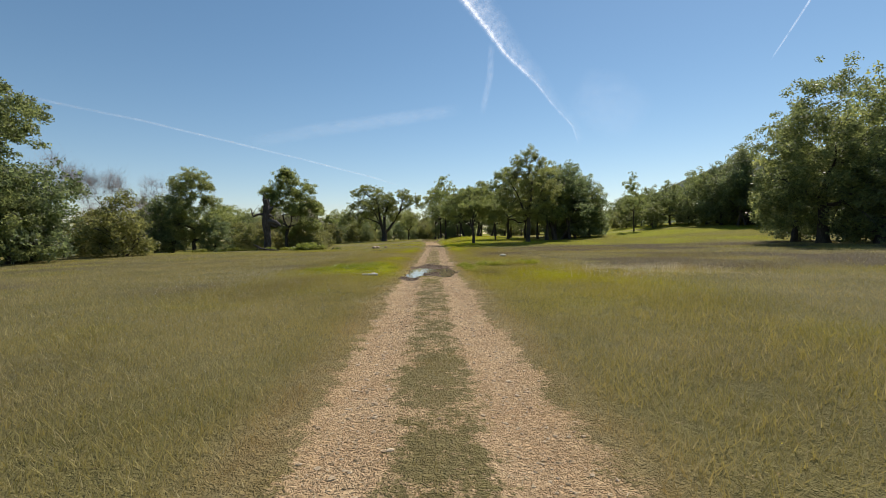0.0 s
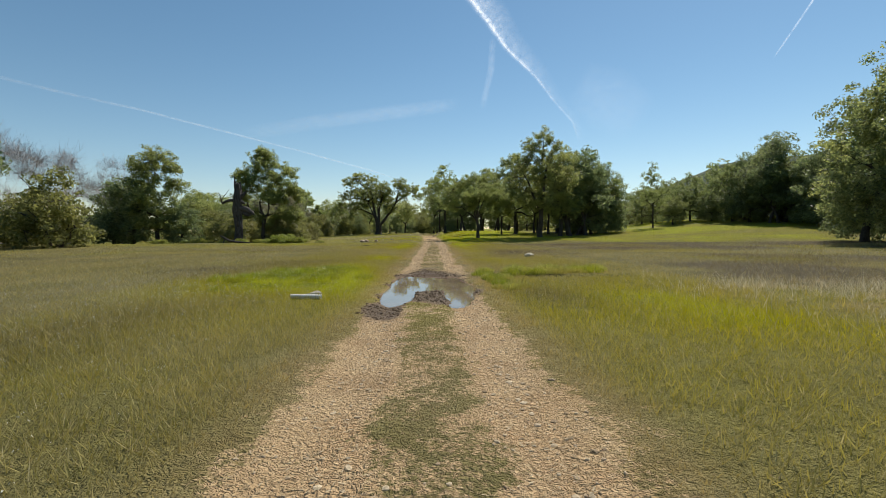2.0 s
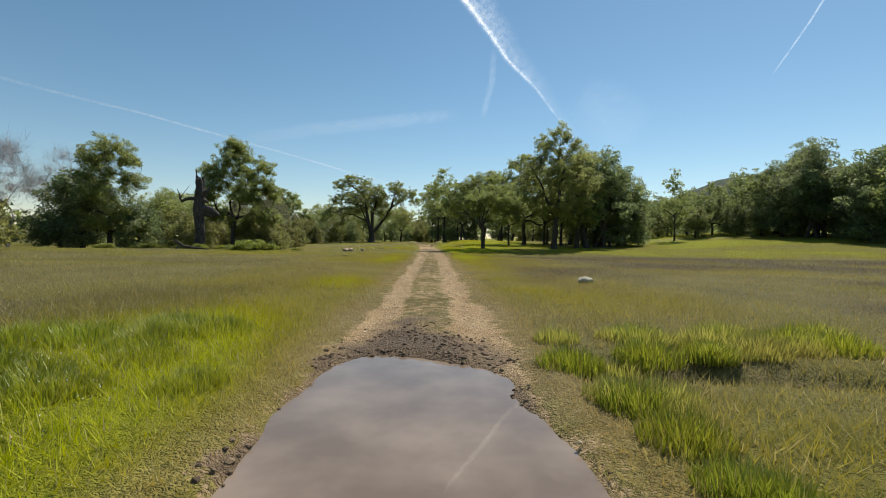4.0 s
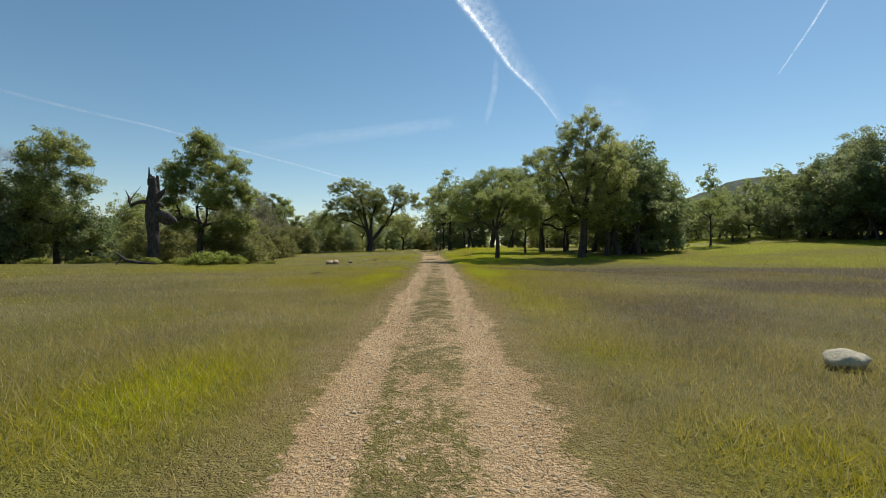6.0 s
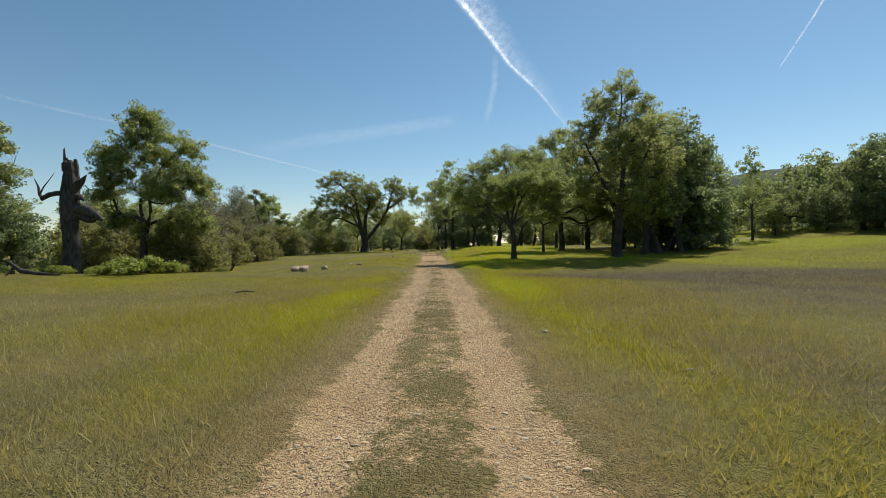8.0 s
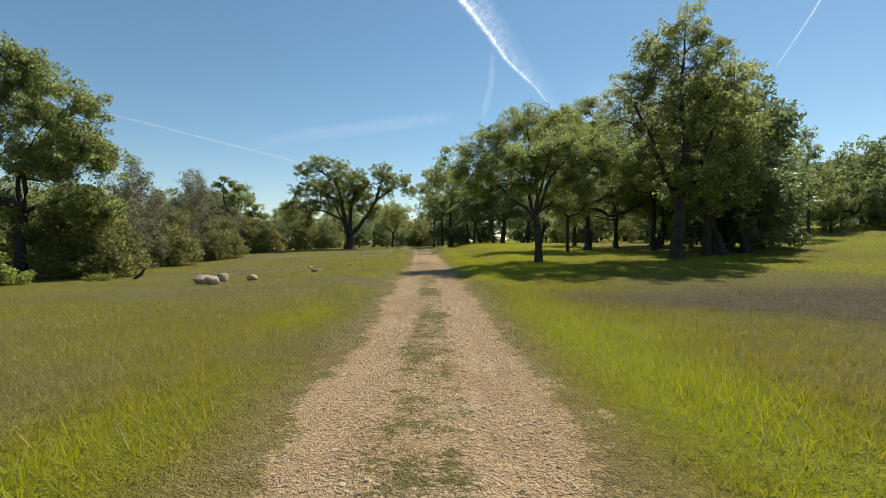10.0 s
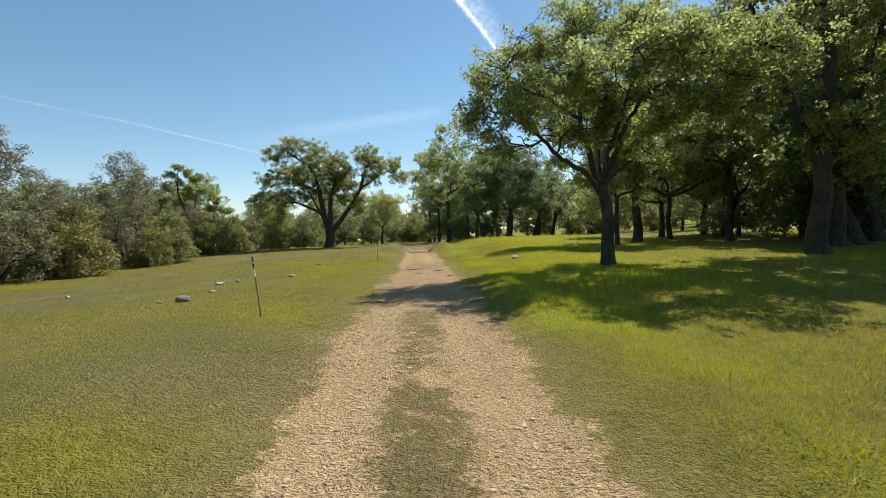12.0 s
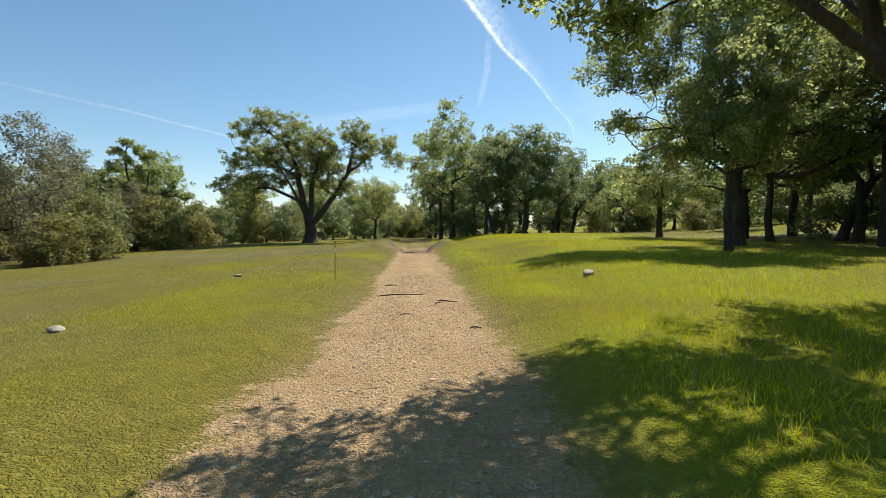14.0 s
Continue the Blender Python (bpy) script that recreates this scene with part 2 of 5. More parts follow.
def make_ground_material():
    n = Nodes("meadow_soil")
    p = n.position()
    cover = meadow_colours(n)
    tuft = n.noise(p, 9.0, 6, 0.7)
    cover = n.tint(cover, 0.5, 1.05, n.ramp(tuft, -0.38, 1.05))
    stones = n.add("ShaderNodeTexVoronoi", Vector=p, Scale=16.0).outputs["Distance"]
    blotch, grit = n.noise(p, 0.9, 5), n.noise(p, 26.0, 6, 0.7)
    dirt = n.mix(n.ramp(blotch, 0.3, 0.7), (0.56, 0.358, 0.185), (0.71, 0.505, 0.285))
    dirt = n.mix(n.ramp(grit, 0.45, 0.8), dirt, (0.80, 0.605, 0.365))
    dirt = n.tint(dirt, 0.5, 1.04, n.ramp(grit, -0.75, 0.7))
    litter = n.ramp(n.noise(p, 7.0, 6, 0.8), 0.54, 0.66)
    dirt = n.mix(n.math("MULTIPLY", litter, 0.3), dirt, (0.27, 0.20, 0.095))
    drawn = n.add("ShaderNodeMapping", Vector=p)
    drawn.inputs["Scale"].default_value = (1.0, 0.32, 1.0)
    streaks = n.ramp(n.noise(drawn.outputs[0], 5.0, 6, 0.7), 0.48, 0.66)
    dirt = n.mix(n.math("MULTIPLY", streaks, 0.32), dirt, (0.25, 0.160, 0.078))
    crust = n.add("ShaderNodeTexVoronoi", Vector=n.add("ShaderNodeVectorMath").outputs[0], Scale=11.0)
    crust_at = crust.inputs["Vector"].links[0].from_node
    n.put(crust_at.inputs[0], p)
    n.put(crust_at.inputs[1], n.add("ShaderNodeTexNoise", Vector=p, Scale=9.0).outputs["Color"])
    gaps = n.ramp(crust.outputs["Distance"], 0.42, 0.75)
    dirt = n.mix(n.math("MULTIPLY", gaps, 0.28), dirt, (0.22, 0.145, 0.075))
    chaff = n.math("MULTIPLY", n.attribute("straw"), n.ramp(n.noise(p, 12.0, 6, 0.75), 0.36, 0.60))
    dirt = n.mix(n.math("MULTIPLY", chaff, 0.7), dirt, (0.42, 0.285, 0.110))
    mud = n.mix(n.ramp(grit, 0.3, 0.7), (0.10, 0.064, 0.036), (0.22, 0.15, 0.088))
    dirt = n.mix(n.attribute("wet"), dirt, mud)
    ragged = n.math("ADD", n.math("MULTIPLY", n.math("SUBTRACT", n.noise(p, 3.2, 6, 0.75), 0.5), 1.9), n.math("MULTIPLY", n.math("SUBTRACT", n.noise(p, 22.0, 5, 0.7), 0.5), 1.3))
    edge = n.math("ADD", n.attribute("dirt"), ragged)
    bare = n.ramp(edge, 0.34, 0.60)
    colour = n.mix(bare, cover, dirt)
    height = n.math("ADD", n.math("MULTIPLY", tuft, 1.2), n.math("ADD", grit, n.math("MULTIPLY", n.ramp(stones, 0.0, 0.5), -0.8)))
    rough = n.math("SUBTRACT", 0.95, n.math("MULTIPLY", n.attribute("wet"), 0.25))
    return n.done(n.surface(colour, rough, n.bump(n.math("SUBTRACT", height, n.math("MULTIPLY", gaps, 0.9)), 0.8, 0.05), 0.0, 0.2))


def make_grass_material(name="meadow_blades", dryness=0.0, dry_colour=(0.30, 0.26, 0.14)):
    n = Nodes(name)
    c = meadow_colours(n)
    r = n.island()
    c = n.mix(n.ramp(r, 0.72 - dryness, 1.0), c, dry_colour)
    c = n.tint(c, 0.5, 1.05, n.math("ADD", 0.86, n.math("MULTIPLY", r, 0.4)))
    body = n.surface(c, 0.6, None, 0.0, 0.25)
    thin = n.add("ShaderNodeBsdfTranslucent", Color=n.tint(c, 0.49, 1.1, 1.5)).outputs[0]
    mix = n.add("ShaderNodeMixShader", Fac=0.4)
    n.tree.links.new(body, mix.inputs[1])
    n.tree.links.new(thin, mix.inputs[2])
    return n.done(mix.outputs[0])


def make_leaf_material(name, dark, light, through_tint=2.7, thin_part=0.5):
    n = Nodes(name)
    r = n.island()
    c = n.mix(n.math("POWER", r, 1.3), dark, light)
    patch = n.noise(n.position(), 0.45, 3)
    c = n.tint(c, n.math("ADD", 0.496, n.math("MULTIPLY", n.per_object(), 0.02)), 1.0, n.ramp(patch, -0.6, 0.75))
    body = n.surface(c, 0.45, None, 0.0, 0.4)
    thin = n.add("ShaderNodeBsdfTranslucent", Color=n.tint(c, 0.492, 1.02, through_tint)).outputs[0]
    mix = n.add("ShaderNodeMixShader", Fac=thin_part)
    n.tree.links.new(body, mix.inputs[1])
    n.tree.links.new(thin, mix.inputs[2])
    return n.done(mix.outputs[0])


def make_bark_material(name, dark, light):
    n = Nodes(name)
    p = n.local()
    stretch = n.add("ShaderNodeMapping", Vector=p)
    stretch.inputs["Scale"].default_value = (1, 1, 0.22)
    plates = n.noise(stretch.outputs[0], 9.0, 6, 0.7, 0.4)
    moss = n.noise(p, 1.2, 4)
    c = n.mix(n.ramp(plates, 0.3, 0.7), dark, light)
    c = n.tint(c, 0.5, 1.0, n.ramp(moss, -0.3, 0.8))
    return n.done(n.surface(c, 0.9, n.bump(plates, 1.0, 0.06), 0.0, 0.2))


def make_stone_material(name, dark, light):
    n = Nodes(name)
    p = n.local()
    a, b = n.noise(p, 2.5, 6), n.noise(p, 22.0, 6, 0.7)
    c = n.mix(n.ramp(a, 0.3, 0.7), dark, light)
    c = n.tint(c, 0.5, 1.0, n.ramp(b, -0.5, 0.75))
    return n.done(n.surface(c, 0.85, n.bump(n.math("ADD", a, b), 0.6, 0.03)))


def make_plain_material(name, colour, roughness=0.5, metallic=0.0, wear=(0.3, 0.2, 0.12), amount=0.3):
    n = Nodes(name)
    p = n.local()
    spots = n.ramp(n.noise(p, 14.0, 6, 0.7), 0.55, 0.75)
    c = n.mix(n.math("MULTIPLY", spots, amount), colour, wear)
    return n.done(n.surface(c, roughness, n.bump(n.noise(p, 60.0, 3), 0.15, 0.005), metallic))


def make_water_material():
    n = Nodes("muddy_water")
    p = n.position()
    ripple = n.bump(n.noise(p, 3.0, 3), 0.04, 0.02)
    c = n.mix(n.ramp(n.noise(p, 1.4, 4), 0.35, 0.7), (0.17, 0.12, 0.08), (0.27, 0.20, 0.14))
    node = n.surface(c, 0.03, ripple, 0.0, 0.5)
    return n.done(node)


def make_vapour_material():
    n = Nodes("vapour")
    p = n.local()
    soft = n.attribute("vapour_depth")
    wisps = n.ramp(n.noise(p, 0.02, 6, 0.65, 0.5), 0.25, 0.75)
    alpha = n.math("MULTIPLY", soft, wisps, True)
    lit = n.add("ShaderNodeBsdfTranslucent", Color=(1, 1, 1, 1))
    clear = n.add("ShaderNodeBsdfTransparent").outputs[0]
    mix = n.add("ShaderNodeMixShader", Fac=alpha)
    n.tree.links.new(clear, mix.inputs[1])
    n.tree.links.new(lit.outputs[0], mix.inputs[2])
    return n.done(mix.outputs[0])


def make_hill_material():
    n = Nodes("wooded_hill")
    p = n.position()
    crowns = n.noise(p, 0.09, 6, 0.7)
    glades = n.noise(p, 0.012, 4)
    # woodland green greyed towards blue, distance haze painted into the colour
    c = n.mix(n.ramp(crowns, 0.35, 0.65), (0.075, 0.095, 0.075), (0.130, 0.150, 0.105))
    c = n.mix(n.ramp(glades, 0.60, 0.72), c, (0.16, 0.165, 0.075))
    return n.done(n.surface(c, 0.95, n.bump(crowns, 1.0, 6.0), 0.0, 0.1))


M_GROUND = make_ground_material()
M_GRASS = make_grass_material()
M_PALE_STRAW = make_grass_material("pale_straw", 2.2, (0.46, 0.41, 0.29))
M_STRAW = make_grass_material("dry_stalks", 0.6)
M_OAK = make_leaf_material("valley_oak_leaves", (0.104, 0.124, 0.040), (0.275, 0.292, 0.094), 2.75, 0.60)
# darker copy of the oak leaves: backlit shade of distant crowns put into colour
M_SHADED_OAK = make_leaf_material("shaded_oak_leaves", (0.086, 0.106, 0.037), (0.222, 0.240, 0.080), 2.6, 0.56)
M_LIVE = make_leaf_material("live_oak_leaves", (0.092, 0.116, 0.046), (0.200, 0.226, 0.092), 2.5, 0.52)
M_OLIVE = make_leaf_material("olive_shrub_leaves", (0.115, 0.120, 0.034), (0.225, 0.218, 0.070))
M_GREY = make_leaf_material("grey_leaves", (0.135, 0.132, 0.068), (0.25, 0.235, 0.14), 2.0, 0.55)
M_WEED = make_leaf_material("weed_leaves", (0.145, 0.165, 0.030), (0.26, 0.275, 0.060))
M_BARK = make_bark_material("oak_bark", (0.045, 0.036, 0.028), (0.13, 0.11, 0.09))
M_DEAD = make_bark_material("dead_wood", (0.026, 0.022, 0.020), (0.16, 0.14, 0.125))
M_TWIG = make_bark_material("bare_twigs", (0.42, 0.36, 0.33), (0.64, 0.57, 0.54))
M_BOULDER = make_stone_material("tan_boulder", (0.38, 0.255, 0.165), (0.70, 0.53, 0.37))
M_CHALK = make_stone_material("cream_rock", (0.38, 0.34, 0.23), (0.60, 0.54, 0.40))
M_PIPE = make_plain_material("white_plastic", (0.58, 0.56, 0.51), 0.6, 0.0, (0.24, 0.18, 0.12), 0.7)
M_RUST = make_plain_material("weathered_steel", (0.12, 0.10, 0.08), 0.75, 0.2, (0.2, 0.13, 0.08), 0.5)
M_ROCK = make_stone_material("grey_brown_rock", (0.17, 0.145, 0.11), (0.36, 0.31, 0.25))
M_SLAB = make_stone_material("pale_tan_stone", (0.36, 0.31, 0.23), (0.58, 0.52, 0.42))
M_POST = make_plain_material("green_steel", (0.045, 0.055, 0.045), 0.6, 0.4)
M_YELLOW = make_plain_material("yellow_paint", (0.62, 0.42, 0.04), 0.5)
M_WHITE = make_plain_material("white_paint", (0.75, 0.75, 0.72), 0.5)
M_WATER = make_water_material()
M_VAPOUR = make_vapour_material()
M_HILL = make_hill_material()


# ---- mesh helpers ----
def mesh_from(name, verts, faces, material, shade=True):
    """A mesh from an array of places and an array of faces that all have the same number of corners."""
    verts, faces = np.asarray(verts, np.float32), np.asarray(faces, np.int32)
    me = bpy.data.meshes.new(name)
    me.vertices.add(len(verts))
    me.vertices.foreach_set("co", verts.ravel())
    k = faces.shape[1]
    me.loops.add(faces.size)
    me.loops.foreach_set("vertex_index", faces.ravel())
    me.polygons.add(len(faces))
    me.polygons.foreach_set("loop_start", np.arange(0, faces.size, k, dtype=np.int32))
    me.polygons.foreach_set("loop_total", np.full(len(faces), k, np.int32))
    me.polygons.foreach_set("use_smooth", np.full(len(faces), shade, bool))
    me.materials.append(material)
    me.update(calc_edges=True)
    me.validate()
    return me


def values_on(me, name, values):
    me.attributes.new(name, "FLOAT", "POINT").data.foreach_set("value", np.asarray(values, np.float32))


def part(name, data, parent, label=""):
    ob = new(name, data)
    ob.parent = parent
    return tagged(ob, label)


def tubes(paths, sides=6):
    """Tapered tubes along paths of (place, radius) rows, each closed by a tip: vertices and four-cornered faces."""
    verts, faces, base = [], [], 0
    turn = np.arange(sides) * 2 * np.pi / sides
    ring = np.stack([np.cos(turn), np.sin(turn)], 1)
    for pts, radii in paths:
        pts, radii = np.asarray(pts, float), np.asarray(radii, float)
        way = np.gradient(pts, axis=0)
        way /= np.linalg.norm(way, axis=1, keepdims=True) + 1e-9
        up = np.where(np.abs(way[:, 2:3]) > 0.9, [[1.0, 0, 0]], [[0, 0, 1.0]])
        a = np.cross(way, up)
        a /= np.linalg.norm(a, axis=1, keepdims=True) + 1e-9
        b = np.cross(way, a)
        v = pts[:, None] + radii[:, None, None] * (ring[None, :, :1] * a[:, None] + ring[None, :, 1:] * b[:, None])
        verts.append(v.reshape(-1, 3))
        n = len(pts)
        i = np.arange(n - 1)[:, None] * sides + np.arange(sides)[None]
        j = np.arange(n - 1)[:, None] * sides + (np.arange(sides)[None] + 1) % sides
        faces.append(np.stack([i, j, j + sides, i + sides], 2).reshape(-1, 4) + base)
        base += n * sides
    return np.concatenate(verts), np.concatenate(faces)


def bent(rng, a, b, steps, wander, sag=0.0):
    """A crooked path from a to b."""
    s = np.linspace(0, 1, steps)[:, None]
    a, b = np.asarray(a, float), np.asarray(b, float)
    p = a + (b - a) * s
    length = np.linalg.norm(b - a)
    for k in (1, 2, 3):
        p = p + np.sin(np.pi * s * k) * np.clip(rng.normal(0, 1, 3), -1.6, 1.6) * wander * length / k
    p[:, 2:] += np.sin(np.pi * s) * sag * length
    return p


def leaf_cloud(rng, centres, radii, counts, size, flat=0.75, droop=0.0, folded=True):
    """Leaves scattered through clumps: small folded lozenges, or plain pointed ones for trees further off."""
    n = int(np.sum(counts))
    which = np.repeat(np.arange(len(centres)), counts)
    d = rng.normal(size=(n, 3))
    d /= np.linalg.norm(d, axis=1, keepdims=True)
    r = rng.random(n) ** 0.4
    offset = d * (r * radii[which])[:, None] * np.array([1, 1, flat])
    p = centres[which] + offset + np.array([0, 0, -droop]) * rng.random((n, 1))
    normal = d * 0.6 + rng.normal(size=(n, 3)) * 0.8 + np.array([0, 0, 0.4])
    normal /= np.linalg.norm(normal, axis=1, keepdims=True)
    side = np.cross(normal, rng.normal(size=(n, 3)))
    side /= np.linalg.norm(side, axis=1, keepdims=True) + 1e-9
    along = np.cross(normal, side)
    s = (size * (0.6 + 0.8 * rng.random(n)))[:, None]
    if not folded:
        v = np.stack([p - along * s * 0.5, p + side * s * 0.42 + along * s * 0.2, p - side * s * 0.3 + along * s * 0.55], 1)
        return v.reshape(-1, 3), np.arange(n * 3).reshape(-1, 3)
    fold = normal * s * 0.12
    v = np.stack([p - along * s * 0.55, p + side * s * 0.36 + fold, p + along * s * 0.55, p - side * s * 0.36 + fold], 1)
    return v.reshape(-1, 3), np.arange(n * 4).reshape(-1, 4)


def tree_meshes(name, seed, height, trunk_radius, fork, lobes, clumps, clump_radius, leaves, leaf_size, leaf, bark,
                lean=(0, 0), droop=0.0, fill=0.35, trunks=1, wander=0.085, bark_sides=5, twig_share=0.25, arch=-0.04, twig_size=1.0, limbs=()):
    """Trunk and crown of one tree. lobes: (x, y, z, rx, ry, rz) masses of the crown round the foot of the tree."""
    rng = np.random.default_rng(seed)
    lobes = np.asarray(lobes, float)
    volume = np.prod(lobes[:, 3:], axis=1) ** (2 / 3)
    share = np.maximum(2, np.round(clumps * volume / volume.sum())).astype(int)
    centres = []
    for (cx, cy, cz, rx, ry, rz), k in zip(lobes, share):
        m = int(1.85 * k) + 1
        d = rng.normal(size=(m, 3))
        d /= np.linalg.norm(d, axis=1, keepdims=True)
        r = fill + (1 - fill) * rng.random(m) ** 0.6
        jag = 0.76 + 0.50 * rng.random(m) ** 1.4
        c = np.array([cx, cy, cz]) + d * (r * jag)[:, None] * np.array([rx, ry, rz])
        gap_size = 0.9 * (height / 12) ** 0.5
        thick_here = np.array([noise.noise(Vector(q) / gap_size + Vector((seed, 0, 0))) for q in c])
        centres.append(c[np.argsort(-thick_here)[:k]])
    centres = np.concatenate(centres)
    centres[:, 2] = np.maximum(centres[:, 2], clump_radius * 0.45)
    paths, nodes, node_radius = [], [], []
    for k in range(trunks):
        foot = np.array([0, 0, -0.25]) if trunks == 1 else np.array([*(rng.normal(0, trunk_radius * 2.2, 2)), -0.25])
        top = np.array([lean[0], lean[1], fork]) + (0 if trunks == 1 else 1) * np.array([*(rng.normal(0, 0.5, 2)), 0])
        stem = bent(rng, foot, top, 9, 0.025)
        s = np.linspace(0, 1, 9)
        rad = trunk_radius * (1 - 0.30 * s + 0.5 * np.exp(-s * 11))
        paths.append((stem, rad))
        for q in range(5, 9):
            nodes.append(stem[q]), node_radius.append(rad[q])
    for points, thick_end, thin_end in limbs:
        way = np.array(points, float)
        steps = np.linspace(0, len(way) - 1, 4 * len(way) - 3)
        p = np.stack([np.interp(steps, np.arange(len(way)), way[:, k]) for k in range(3)], 1)
        p[1:-1] = p[1:-1] * 0.5 + (p[:-2] + p[2:]) * 0.25
        p[2:] += rng.normal(0, 0.05 * thick_end + 0.03, (len(p) - 2, 3))
        lr = np.linspace(thick_end, thin_end, len(p))
        paths.append((p, lr))
        for q in range(1, len(p)):
            nodes.append(p[q]), node_radius.append(lr[q])
    top = np.array([lean[0], lean[1], fork])
    for lobe in lobes[np.argsort(np.linalg.norm(lobes[:, :3] - top, axis=1))]:
        end = lobe[:3] + np.array([0, 0, lobe[5] * 0.35]) + rng.normal(0, 0.15, 3) * lobe[3:]
        held, size = np.array(nodes), np.array(node_radius)
        cost = np.linalg.norm(held - end, axis=1) + 0.8 * np.maximum(0, held[:, 2] - end[2] + 0.4) + height * 0.22 * (1 - np.minimum(1, size / trunk_radius))
        q = int(np.argmin(cost))
        reach = np.linalg.norm(held[q] - end)
        r0 = min(size[q] * 0.72, trunk_radius * 0.55, 0.05 + 0.035 * reach)
        limb = bent(rng, held[q], end, 8, wander, arch)
        lr = np.linspace(r0, max(0.022, r0 * 0.32), 8)
        paths.append((limb, lr))
        for q in range(1, 8):
            nodes.append(limb[q]), node_radius.append(lr[q])
        for _ in range(3 if twig_share == 1.0 else 2):
            q = rng.integers(2, 7)
            tip = lobe[:3] + np.clip(rng.normal(0, 0.5, 3), -0.75, 0.75) * lobe[3:]
            bough = bent(rng, limb[q], tip, 6, wander * 1.2, -0.03)
            br = np.linspace(lr[q] * 0.6, 0.02, 6)
            paths.append((bough, br))
            for w in range(1, 6):
                nodes.append(bough[w]), node_radius.append(br[w])
    nodes, node_radius = np.array(nodes), np.array(node_radius)
    thick = tubes(paths, bark_sides)
    twigs = []
    for c in centres[rng.random(len(centres)) < twig_share]:
        gap = np.linalg.norm(nodes - c, axis=1) + np.maximum(0, nodes[:, 2] - c[2]) * 0.6
        q = int(np.argmin(gap))
        twig = bent(rng, nodes[q], c, 4, 0.10, -0.05)
        twigs.append((twig, twig_size * np.linspace(min(node_radius[q] * 0.45, 0.05), 0.012, 4)))
    thin = tubes(twigs, 3)
    v = np.concatenate([thick[0], thin[0]])
    f = np.concatenate([thick[1], thin[1] + len(thick[0])])
    trunk = mesh_from(name + "_trunk", v, f, bark)
    radii = clump_radius * (0.65 + 0.7 * rng.random(len(centres)))
    counts = np.maximum(6 if leaves > 1000 else 0, (leaves / len(centres) * (radii / clump_radius) ** 2)).astype(int)
    v, f = leaf_cloud(rng, centres, radii, counts, leaf_size, 0.72, droop, twig_share == 1.0)
    return trunk, mesh_from(name + "_crown", v, f, leaf, False)


def plant(name, meshes, x, y, turn=0.0, scale=1.0, label="", category="tree", group="", tall=1.0):
    """One tree of its own at a place of the plan: trunk and crown under an empty at its foot."""
    root = new(name)
    root.matrix_basis = pose(x, y, float(ground_z(x, y)) - 0.03, 0, 0, turn) @ Matrix.Diagonal((scale, scale, scale * tall, 1))
    tagged(root, label, category, group)
    if meshes[0] is not None:
        part("trunk", meshes[0], root)
    if meshes[1] is not None:
        part("crown", meshes[1], root)
    return root


# ---- ground ----
def spaced(stops):
    """Coordinates that run from stop to stop with the step given for each stretch."""
    out = []
    for (a, b, step) in stops:
        out.extend(np.arange(a, b - 1e-6, step))
    return np.array(out + [stops[-1][1]])


gx = np.concatenate([-np.geomspace(2500, 32, 26)[:-1], spaced([(-32, -9, 0.8), (-9, -5.5, 0.3), (-5.5, 2.6, 0.12), (2.6, 7, 0.22), (7, 8, 0.3), (8, 40, 0.8)]), np.geomspace(41, 2500, 26)])
gy = np.concatenate([-np.geomspace(2500, 11, 20)[:-1], spaced([(-10, 0, 0.5), (0, 34, 0.16), (34, 84, 0.2), (84, 124, 0.5), (124, 170, 2)]), np.geomspace(172, 2500, 24)])
GX, GY = np.meshgrid(gx, gy)
GZ = ground_z(GX, GY)
idx = np.arange(GX.size).reshape(GX.shape)
quads = np.stack([idx[:-1, :-1], idx[:-1, 1:], idx[1:, 1:], idx[1:, :-1]], 2).reshape(-1, 4)
ground_mesh = mesh_from("ground", np.stack([GX, GY, GZ], 2).reshape(-1, 3), quads, M_GROUND)
values_on(ground_mesh, "dirt", dirt_amount(GX, GY).ravel())
values_on(ground_mesh, "lush", lushness(GX, GY).ravel())
values_on(ground_mesh, "brown", brownness(GX, GY).ravel())
values_on(ground_mesh, "straw", strawness(GX, GY).ravel())
values_on(ground_mesh, "wet", np.clip(mud_here(GX, GY) + 1.5 * ditch_here(GX, GY) + 2.2 * np.exp(-((GY - 107.0) / 2.6) ** 2) * value_noise(GX, GY, 0.7, 3), 0, 1).ravel())
tagged(new("ground", ground_mesh), "olive and green spring meadow with a rutted dirt track", "ground", "", "structure")

px, py = np.meshgrid(np.linspace(-2.8, 1.6, 41), np.linspace(16.9, 26.6, 66))
pidx = np.arange(px.size).reshape(px.shape)
pquads = np.stack([pidx[:-1, :-1], pidx[:-1, 1:], pidx[1:, 1:], pidx[1:, :-1]], 2).reshape(-1, 4)
near_pool = ((px - PUDDLE[0]) / 1.75) ** 2 + ((py - PUDDLE[1]) / 4.9) ** 2 < 1
inside = ((ground_z(px, py) < WATER_LEVEL + 0.05) & near_pool).ravel()
pquads = pquads[inside[pquads].any(1)]
water_mesh = mesh_from("puddle", np.stack([px, py, np.full(px.shape, WATER_LEVEL)], 2).reshape(-1, 3), pquads, M_WATER)
tagged(new("puddle", water_mesh), "muddy brown puddle lying across both wheel ruts", "water", "", "structure")


